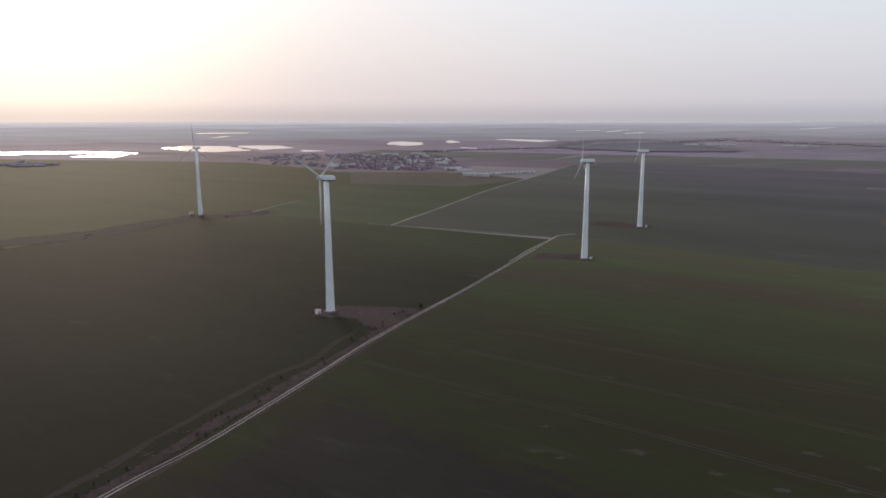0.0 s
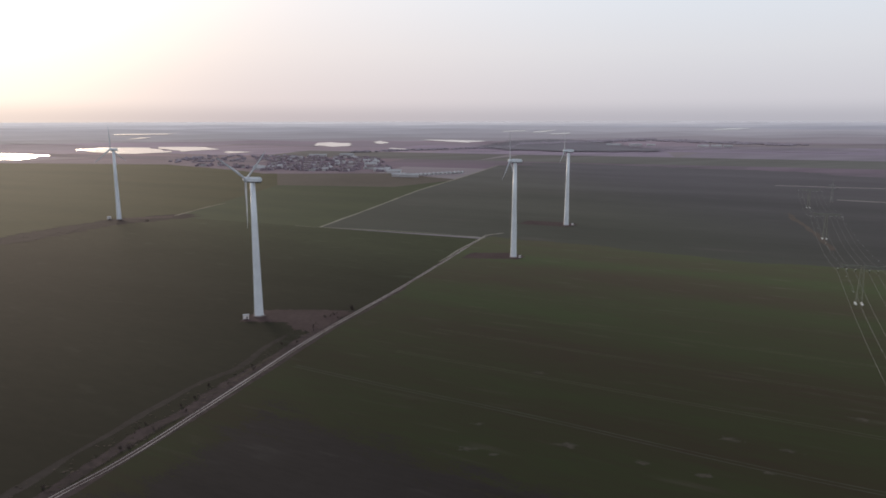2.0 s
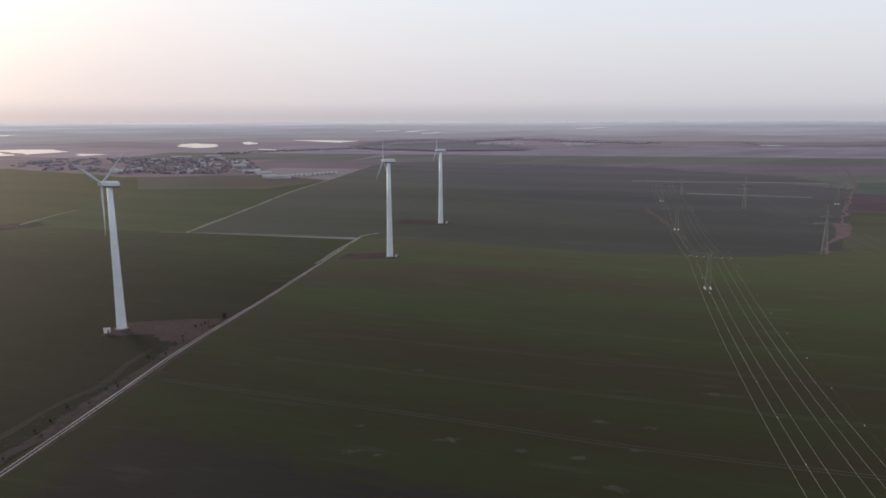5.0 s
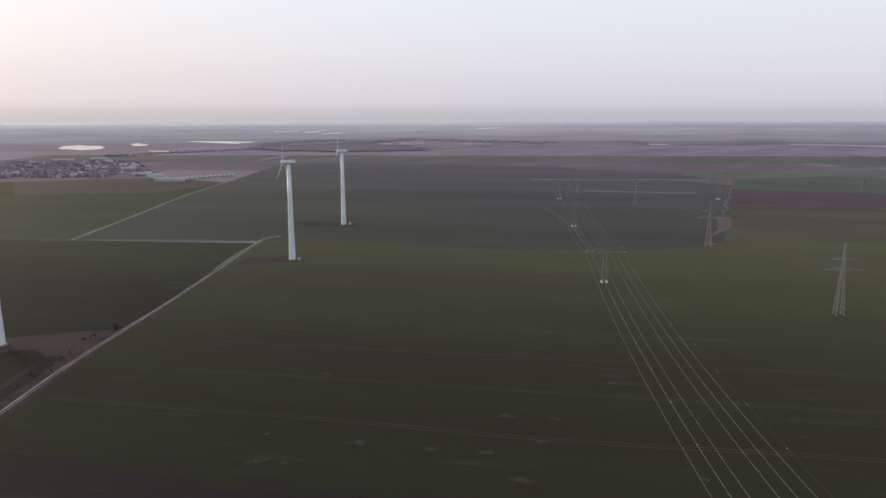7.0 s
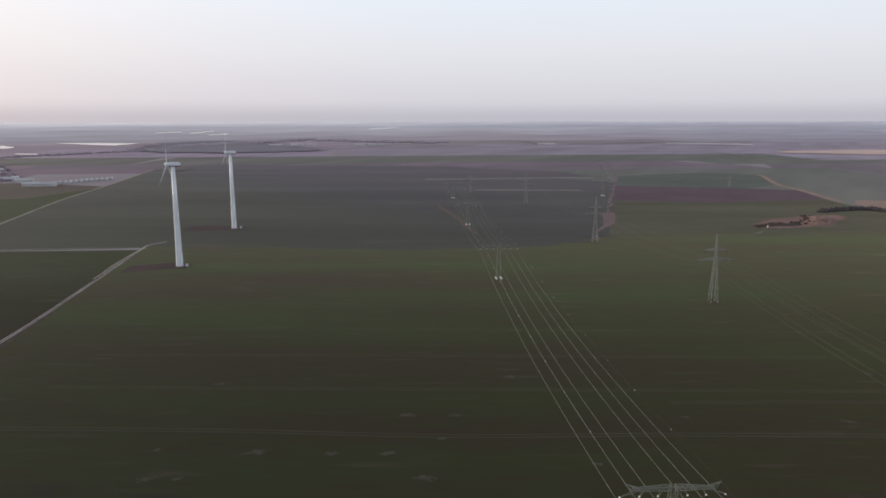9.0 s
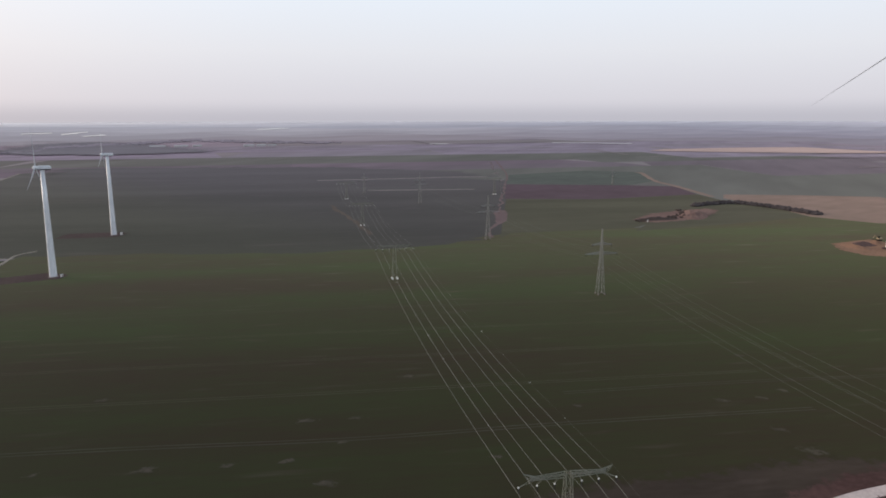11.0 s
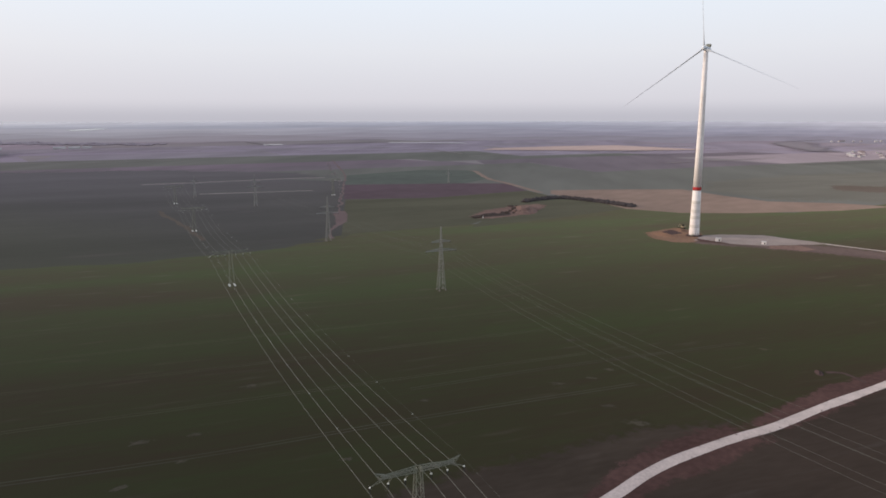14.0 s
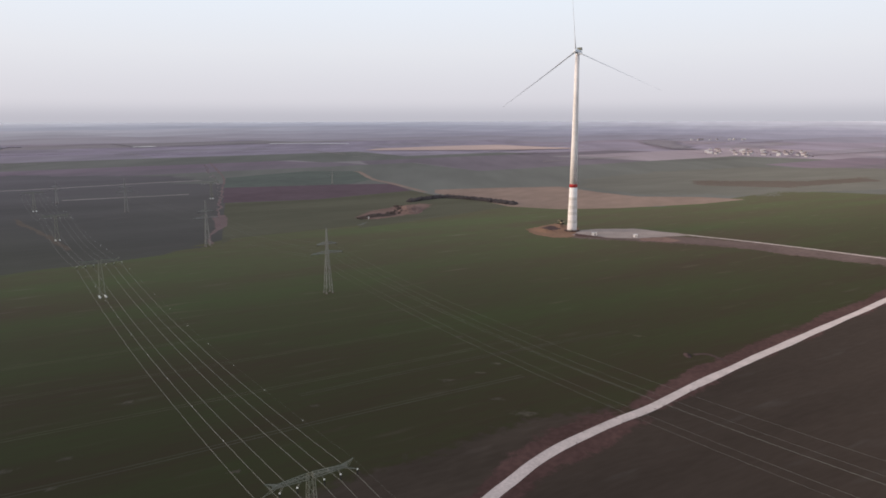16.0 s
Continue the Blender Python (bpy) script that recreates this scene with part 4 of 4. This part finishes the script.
def clump_into(verts, faces, x, y, r, h, rnd):
    """An uneven crown of twigs: a crumpled low dome."""
    z = ground_z(x, y)
    b = len(verts)
    n = 6
    for k, (f, zz) in enumerate(((0.75, 0.0), (1.0, 0.45), (0.6, 0.82))):
        for j in range(n):
            a = 6.283 * (j + 0.5 * k) / n
            q = r * f * rnd.uniform(0.65, 1.25)
            verts.append((x + q * math.cos(a), y + q * math.sin(a), z + h * zz * rnd.uniform(0.8, 1.15)))
    verts.append((x + rnd.uniform(-0.3, 0.3) * r, y + rnd.uniform(-0.3, 0.3) * r, z + h * rnd.uniform(0.9, 1.15)))
    for k in range(2):
        for j in range(n):
            faces.append((b + k * n + j, b + k * n + (j + 1) % n, b + (k + 1) * n + (j + 1) % n, b + (k + 1) * n + j))
    for j in range(n):
        faces.append((b + 2 * n + j, b + 2 * n + (j + 1) % n, b + 3 * n))


def thicket(name, places, mat, label, category):
    verts, faces = [], []
    rnd = random.Random(label)
    for x, y, r, h in places:
        clump_into(verts, faces, x, y, r, h, rnd)
    me = bpy.data.meshes.new(name)
    me.from_pydata(verts, [], faces)
    me.materials.append(mat)
    return tagged(new(name, me), label, category, kind="stuff")


def along(points, n, spread, r, h, seed):
    rnd = random.Random(seed)
    line = smooth_line(points, 4.0)
    out = []
    for i in range(n):
        p = line[rnd.randrange(len(line))]
        k = rnd.uniform(0.6, 1.3)
        out.append((p.x + rnd.uniform(-spread, spread), p.y + rnd.uniform(-spread, spread), r * k, h * k * rnd.uniform(0.7, 1.2)))
    return out


ribbon("verge_ditch", [(-430, 360), (-370, 450), (-321, 528), (-277, 570), (-239, 650), (-194, 684), (-160, 700)], 52.0, R_DITCH, 0.2, "dark brown rough strip along a ditch", ragged=5.0, category="verge", step=6)
thicket("hedge", along([(690, 377), (720, 372), (744, 358), (735, 310), (714, 264)], 1200, 3.6, 2.0, 2.7, 1), M_HEDGE, "long dark leafless hedge in front of beige field", "hedge")
thicket("ditch_scrub", along([(-400, 400), (-306, 516), (-268, 570), (-230, 640), (-191, 680)], 70, 12.0, 1.4, 0.25, 2), M_DITCH, "dark brown scrub along a ditch", "scrub")
thicket("heap_scrub", along([(552, 352), (580, 350), (610, 345), (650, 372)], 60, 6.0, 2.0, 1.6, 3), M_SCRUB, "dark scrub on the spoil heap", "scrub")
ribbon("verge_strip", [(385, 376), (403, 399), (437, 425), (462, 446), (574, 551), (726, 688), (874, 827), (1146, 1120)], 4.2, R_RUSSET, 0.26, "bare reddish strip between two fields", ragged=2.4, category="verge")
patch("verge_bare", [(503, 497), (519, 490), (500, 468), (462, 434), (434, 420), (450, 440), (480, 470)], 3.0, R_RUSSET, 0.30, "bare reddish patch at the field strip")
thicket("strip_trees", along([(520, 500), (600, 575), (730, 700)], 22, 2.0, 0.9, 0.8, 4), M_TREE, "leafless brown trees along a field strip", "trees")
thicket("strip_trees", along([(745, 712), (900, 880), (1100, 1090)], 34, 3.0, 1.6, 1.1, 5), M_TREE, "leafless trees along the far field strip", "trees")
ribbon("track_far", [(562, 925), (650, 880), (748, 836), (800, 800)], 5.0, M_TRACK, 0.3, "thin pale far field track", ragged=0.6)
ribbon("track_far", [(532, 750), (590, 706), (644, 667)], 4.0, M_TRACK, 0.3, "thin pale far field track", ragged=0.6)
ribbon("track_curve", [(1055, 690), (1043, 670), (933, 577), (873, 504), (790, 410)], 8.0, M_BEIGE, 0.3, "light earth track curving past purple field", ragged=1.0)

ribbon("verge_trodden", [(410, 651), (370, 556), (340, 488), (324, 452)], 7.0, ragged_edge(M_FALLOW, 0.12), 0.21, "faint brown trodden strip across the crop", ragged=3.0, category="verge")
# Fringe added to soften the grey field's far edge as haze does.
ribbon("grey_edge_fade", [(235, 1360), (300, 1385), (461, 1249), (652, 1092), (735, 880), (750, 760)], 300.0, ragged_edge(M_GREY_CROP, 0.012, (0.4, 1.6, 1), 34), 0.115, "grey crop edge fading into the hazy plain", ragged=20.0, category="verge", step=30)
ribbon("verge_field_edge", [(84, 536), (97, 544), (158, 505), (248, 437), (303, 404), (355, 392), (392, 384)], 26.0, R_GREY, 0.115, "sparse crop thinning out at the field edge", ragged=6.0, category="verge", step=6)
# ---- marks in the crop ----
ribbon("tramline", [(-30, 257), (-6, 240), (51, 201), (106, 161), (163, 125), (230, 80)], 0.4, M_TRAM, 0.22, "pale pair of tractor wheel marks in the crop", offsets=(-0.9, 0.9), ragged=0.08, step=4)
for off in (34, 68, 102, 140):
    ribbon("tramline", [(-10 + off * 0.55, 242 + off * 0.83), (110 + off * 0.6, 160 + off * 0.83), (225 + off * 0.75, 84 + off * 0.7)], 0.22, M_CROP_LIT, 0.22, "faint tractor wheel marks in the crop", offsets=(-0.9, 0.9), ragged=0.05, step=8)

ribbon("tramline", [(180, 142), (218, 118), (253, 94), (300, 60)], 0.3, M_TRAM, 0.22, "faint pair of tractor wheel marks in the crop", offsets=(-0.9, 0.9), ragged=0.05, step=5)
R_SPOT = ragged_edge(material("dry_bare_spot", (0.066, 0.056, 0.044), (0.095, 0.080, 0.064), 0.4, coarse=0.06), 0.5)
SPOTS = ((226, 95, 5), (214, 103, 6), (206, 80, 6), (199, 68, 10), (296, 51, 5), (31, 199, 4), (26, 183, 7), (55, 182, 8), (32, 179, 4), (72, 170, 5), (85, 162, 6), (103, 181, 7), (116, 172, 6), (87, 144, 8), (103, 161, 4), (238, 93, 5), (150, 190, 6), (60, 240, 6), (175, 132, 5), (262, 120, 6), (130, 125, 5))
for x, y, w in SPOTS:
    side, deep = Vector((y, -x)).normalized() * w * 0.75, Vector((x, y)).normalized() * w * 0.42
    ring = [Vector((x, y)) + side * math.cos(a) * (1 + 0.3 * math.sin(3 * a + x)) + deep * math.sin(a) for a in (0.7 * k for k in range(9))]
    patch("bare_spot", [tuple(p) for p in ring], w * 0.5, R_SPOT, 0.225, "small dry bare spot in the crop")

# ---- farther lakes and ponds ----
for pts in ([(-1174, 3380), (-953, 3460), (-930, 3560), (-1160, 3480)], [(-1000, 3030), (-960, 3030), (-940, 3170), (-985, 3170)],
            [(700, 3690), (833, 3720), (840, 3800), (710, 3760)], [(830, 3560), (991, 3740), (1010, 3810), (850, 3640)], [(873, 3360), (995, 3440), (990, 3520), (880, 3420)],
            [(55, 2200), (117, 2130), (125, 2170), (62, 2250)], [(1826, 3580), (2036, 3620), (2030, 3690), (1830, 3650)], 
            [(2040, 1690), (2141, 1565), (2150, 1600), (2060, 1720)], [(2109, 1530), (2180, 1440), (2200, 1470), (2120, 1570)], [(1640, 1920), (1700, 1890), (1710, 1930), (1660, 1960)]):
    lake(pts, "thin far pool reflecting the pale sky")


# ---- villages ----
def roof_into(bm, w, d, z, rise, over=0.5):
    a = [bm.verts.new((sx * (w / 2 + over), sy * (d / 2 + over), z)) for sx, sy in ((-1, -1), (1, -1), (1, 1), (-1, 1))]
    r = [bm.verts.new((-w / 2 - over, 0, z + rise)), bm.verts.new((w / 2 + over, 0, z + rise))]
    for f in ((a[0], a[1], r[1], r[0]), (a[2], a[3], r[0], r[1]), (a[3], a[0], r[0]), (a[1], a[2], r[1]), (a[3], a[2], a[1], a[0])):
        bm.faces.new(f)


HOUSES = {}


def house(x, y, w, d, h, turn, roof_mat, label, category, group):
    key = (w, d, h, roof_mat.name)
    if key not in HOUSES:
        bm = bmesh.new()
        box(bm, w, d, h, 0, 0, h / 2)
        wall = mesh_from(bm, "wall", M_WALL)
        bm = bmesh.new()
        roof_into(bm, w, d, h, d * 0.33)
        roof = mesh_from(bm, "roof", roof_mat)
        bm = bmesh.new()
        box(bm, 0.8, 0.8, 1.8, w * 0.25, d * 0.15, h + d * 0.3)
        HOUSES[key] = (wall, roof, mesh_from(bm, "chimney", M_WALL))
    t = thing("house" if category == "house" else "barn", x, y, label, category, turn=turn, group=group)
    for name, me in zip(("wall", "roof", "chimney"), HOUSES[key]):
        if name == "chimney" and category != "house":
            continue
        o = new(name, me)
        o.parent = roof if name == "chimney" else t
        roof = o if name == "roof" else None


rnd = random.Random(21)
SIZES = [(8, 6, 3), (10, 7, 3.5), (9, 7, 5), (12, 7, 3.5), (14, 8, 4)]


def village(corner, eu, ev, nu, nv, group, keep):
    """Houses along loose streets inside a parallelogram."""
    out = []
    for i in range(nu):
        for j in range(nv):
            if rnd.random() > keep:
                continue
            p = Vector(corner) + Vector(eu) * ((i + rnd.uniform(0.1, 0.9)) / nu) + Vector(ev) * ((j + rnd.uniform(0.2, 0.8)) / nv)
            w, d, h = rnd.choice(SIZES)
            tin = rnd.random() < 0.3
            house(p.x, p.y, w, d, h, math.degrees(math.atan2(eu[1], eu[0])) + rnd.choice((0, 0, 90)) + rnd.uniform(-8, 8), M_TIN if tin else M_ROOF,
                  "small far house with " + ("pale tin roof" if tin else "red brown tiled roof"), "house", group)
            out.append(p)
    return out


homes = village((-195, 1285), (235, -60), (-30, 480), 11, 9, "houses of the lakeside village", 0.8)
homes += village((-420, 1500), (230, -190), (20, 60), 10, 1, "houses of the lakeside village", 0.6)
far_homes = village((1925, 190), (-70, -250), (290, 20), 12, 4, "houses of the distant village", 0.8)
far_homes += village((2900, 360), (80, -220), (60, 10), 8, 1, "houses of the distant village", 0.7)
for i in range(13):
    house(66 + i * 7.5, 1152 + i * 4.0, 20, 4.5, 2.2, 78, M_TIN, "long pale greenhouse in a row", "greenhouse", "row of greenhouses")
for x, y, w, d in ((45, 1140, 22, 8), (62, 1128, 28, 7), (40, 1215, 24, 9), (-130, 1770, 44, 10), (-60, 1800, 36, 9), (-205, 1330, 22, 12), (20, 1260, 30, 9), (0, 1420, 24, 9)):
    house(x, y, w, d, 3.5, -14, M_TIN, "long pale farm shed at the village", "barn", "farm sheds")
for x, y, w, d, turn in ((830, 2350, 70, 14, -20), (900, 2330, 60, 14, -20), (1085, 2215, 50, 16, -25), (1125, 2205, 46, 14, -25), (1160, 2195, 40, 12, -25), (950, 2320, 40, 12, -20)):
    house(x, y, w * 0.7, d * 0.7, 4, turn, M_TIN, "long white farm building far away", "barn", "far farm")
rnd = random.Random(8)
thicket("village_trees", [(p.x + rnd.uniform(-16, 16), p.y + rnd.uniform(-16, 16), rnd.uniform(2.5, 4.5), rnd.uniform(3.5, 6)) for p in homes * 6], M_GARDEN, "bare brown garden trees between the houses", "trees")
thicket("village_trees", [(p.x + rnd.uniform(-22, 22), p.y + rnd.uniform(-22, 22), rnd.uniform(1.5, 3), rnd.uniform(1.5, 2.8)) for p in far_homes * 2], M_GARDEN, "bare brown garden trees of the distant village", "trees")


def wood(corner, eu, ev, n, r, h, label, seed):
    q = random.Random(seed)
    thicket("woodland", [tuple(Vector(corner) + Vector(eu) * q.random() + Vector(ev) * q.random()) + (r * q.uniform(0.7, 1.3), h * q.uniform(0.7, 1.2)) for _ in range(n)], M_WOOD, label, "wood")


# Wood colour lightened towards lilac, with the distance haze painted in.
M_WOOD = material("far_bare_wood", (0.2919, 0.2481, 0.2821), (0.3567, 0.3032, 0.3448), 0.05, coarse=0.01)
wood((500, 2420), (640, 330), (60, 160), 300, 14, 5, "dark leafless wood on a far rise", 1)
wood((1100, 2700), (280, -480), (120, 60), 200, 14, 5, "dark leafless wood on a far rise", 2)
wood((-930, 1450), (130, -90), (30, 60), 50, 9, 4, "dark clump of bare trees by the lake", 3)
wood((-60, 1960), (520, 300), (20, 60), 120, 8, 4.5, "thin belt of bare trees behind the village", 5)
wood((-450, 1560), (240, 30), (20, 260), 90, 6, 4, "bare trees at the village edge", 6)
M_SLOPE = material("dull_slope_crop", (0.1260, 0.1190, 0.1040), (0.1580, 0.1500, 0.1320), 0.03, coarse=0.006, stretch=(0.4, 1.6, 1), turn=34, patch=0.6)
M_HILL = material("dark_hill_field", (0.1750, 0.1550, 0.1760), (0.2150, 0.1900, 0.2150), 0.01, coarse=0.004)
patch("field_rise", [(925, 290), (881, 211), (849, 156), (875, 89), (870, 40), (960, -30), (1100, -200), (1560, -200), (1480, 80), (1260, 240), (1080, 300)], 60, ragged_edge(M_SLOPE, 0.02), 0.19, "dull green crop field on the rise", category="field")
patch("field_russet", [(1112, 150), (1175, -20), (1330, -130), (1210, -140), (1030, -10), (1010, 110)], 30, ragged_edge(M_FALLOW, 0.03), 0.26, "greyish brown fallow field on the rise", category="field")
patch("field_slope", [(2120, 170), (2130, 350), (2760, 580), (2960, 370)], 110, ragged_edge(M_HILL, 0.008), 2.6, "dark grey green field on a far slope", category="field")
patch("field_ridge", [(262, 2280), (420, 2700), (640, 3000), (900, 2900), (960, 2560), (930, 1950), (880, 1800), (560, 1840), (330, 2000)], 170, ragged_edge(M_HILL, 0.008), 2.6, "dark land on a low far ridge", category="field")

# ---- thin tracks and ditches between the far fields ----
M_STREAK = [material("pale_field_edge", (0.2042, 0.1830, 0.1760), (0.2598, 0.2330, 0.2240), 0.05, coarse=0.01), material("dark_field_edge", (0.1115, 0.0978, 0.1041), (0.1509, 0.1323, 0.1409), 0.05, coarse=0.01)]
rnd = random.Random(33)
for i in range(46):
    az, r = radians(rnd.uniform(-34, 98)), rnd.uniform(1650, 3000)
    mid = Vector((math.sin(az) * r, math.cos(az) * r))
    way = (ACROSS if rnd.random() < 0.9 else ALONG) * 1.0
    way = Matrix.Rotation(radians(rnd.uniform(-7, 7)), 2) @ way
    half = rnd.uniform(70, 260)
    bend = Vector((-way.y, way.x)) * rnd.uniform(-4, 4)
    k = 0 if rnd.random() < 0.3 else 1
    ribbon("field_edge", [tuple(mid - way * half), tuple(mid + bend), tuple(mid + way * half)], rnd.uniform(2, 4) + r * 0.0025, M_STREAK[k], 0.5 + r * 0.0004, ("pale track" if k == 0 else "dark ditch") + " between far hazy fields", ragged=1.5, step=40)

# ---- rough growth beside the dirt road ----
rnd = random.Random(77)
line = smooth_line([(-95, 130), (-84, 159), (-69, 187), (-53, 225), (-25, 294), (-8, 330)], 1.0)
spots = []
for i in range(300):
    k = rnd.randrange(len(line) - 1)
    p, d = line[k], (line[k + 1] - line[k]).normalized()
    off = 3.0 + 11.0 * rnd.random() ** 1.6
    spots.append((p.x - d.y * off, p.y + d.x * off, rnd.uniform(0.25, 0.6), rnd.uniform(0.06, 0.18)))
thicket("verge_scrub", spots, M_WEEDS, "low dead brown weeds beside the dirt road", "weeds")


def marker_post(x, y, h):
    t = thing("marker_post", x, y, "short white marker post beside bare soil", "post", group="marker posts")
    bm = bmesh.new()
    rod(bm, (0, 0, 0), (0, 0, h), 0.35, 0.3, 8)
    part("post", bm, M_GLASS, t)
    bm = bmesh.new()
    lathe(bm, [(0.42, h), (0.42, h + 0.2), (0.1, h + 0.4)], 8)
    part("cap", bm, M_GLASS, t)


marker_post(713, 378, 2.2)
marker_post(553, 347, 1.6)

# ---- clods along the gravel road ----
rnd = random.Random(52)
line = smooth_line(NEAR[6:12], 1.0)
clods = []
for i in range(46):
    k = rnd.randrange(len(line) - 1)
    p, d = line[k], (line[k + 1] - line[k]).normalized()
    off = rnd.choice((-2.0, -1.7, -1.8, 1.9)) + rnd.uniform(-0.4, 0.4)
    clods.append((p.x - d.y * off, p.y + d.x * off, rnd.uniform(0.12, 0.4), rnd.uniform(0.05, 0.16)))
thicket("clods", clods, M_VERGE, "dark clods of earth along the gravel road", "earth")

# ---- churned earth at the crane pad ----
patch("earth_churned", [(552, 100), (568, 79), (552, 64), (538, 72), (535, 98)], 6.0, R_HEAP, 0.36, "dark red churned earth below the crane pad")
patch("earth_churned", [(556, 156), (536, 146), (538, 112), (548, 128)], 5.0, R_VERGE, 0.36, "dark churned earth beside the turbine foot")
patch("earth_churned", [(590, 182), (562, 186), (552, 172), (572, 164)], 4.0, R_PAD, 0.36, "dark soil in the clay earthworks")

# ---- excavator at the large turbine ----
M_YELLOW = material("worn_yellow_paint", (0.30, 0.235, 0.15), (0.40, 0.32, 0.22), 1.0, rough=0.5, coarse=0.2)
digger = thing("excavator", 596, 174, "small worn yellow excavator on the clay heap", "excavator", turn=150, z=0.03)
for sy in (-1.1, 1.1):
    bm = bmesh.new()
    box(bm, 3.6, 0.6, 0.9, 0, sy, 0.45, 0.25)
    part("crawler_track", bm, M_DARK, digger)
bm = bmesh.new()
box(bm, 3.4, 2.4, 1.1, -0.5, 0, 1.6, 0.15)
part("body", bm, M_YELLOW, digger)
bm = bmesh.new()
box(bm, 1.4, 1.1, 1.5, 0.5, 0.6, 2.8, 0.12)
part("cab", bm, M_DARK, digger, "dark glazed cab")
bm = bmesh.new()
rod(bm, (1.0, -0.3, 1.9), (3.4, -0.3, 4.2), 0.25, 0.2, 6)
part("boom", bm, M_YELLOW, digger)
bm = bmesh.new()
rod(bm, (3.4, -0.3, 4.2), (4.7, -0.3, 1.7), 0.2, 0.15, 6)
part("stick", bm, M_YELLOW, digger)
bm = bmesh.new()
box(bm, 0.9, 1.0, 0.8, 4.6, -0.3, 1.3, 0.12)
part("bucket", bm, M_DARK, digger)
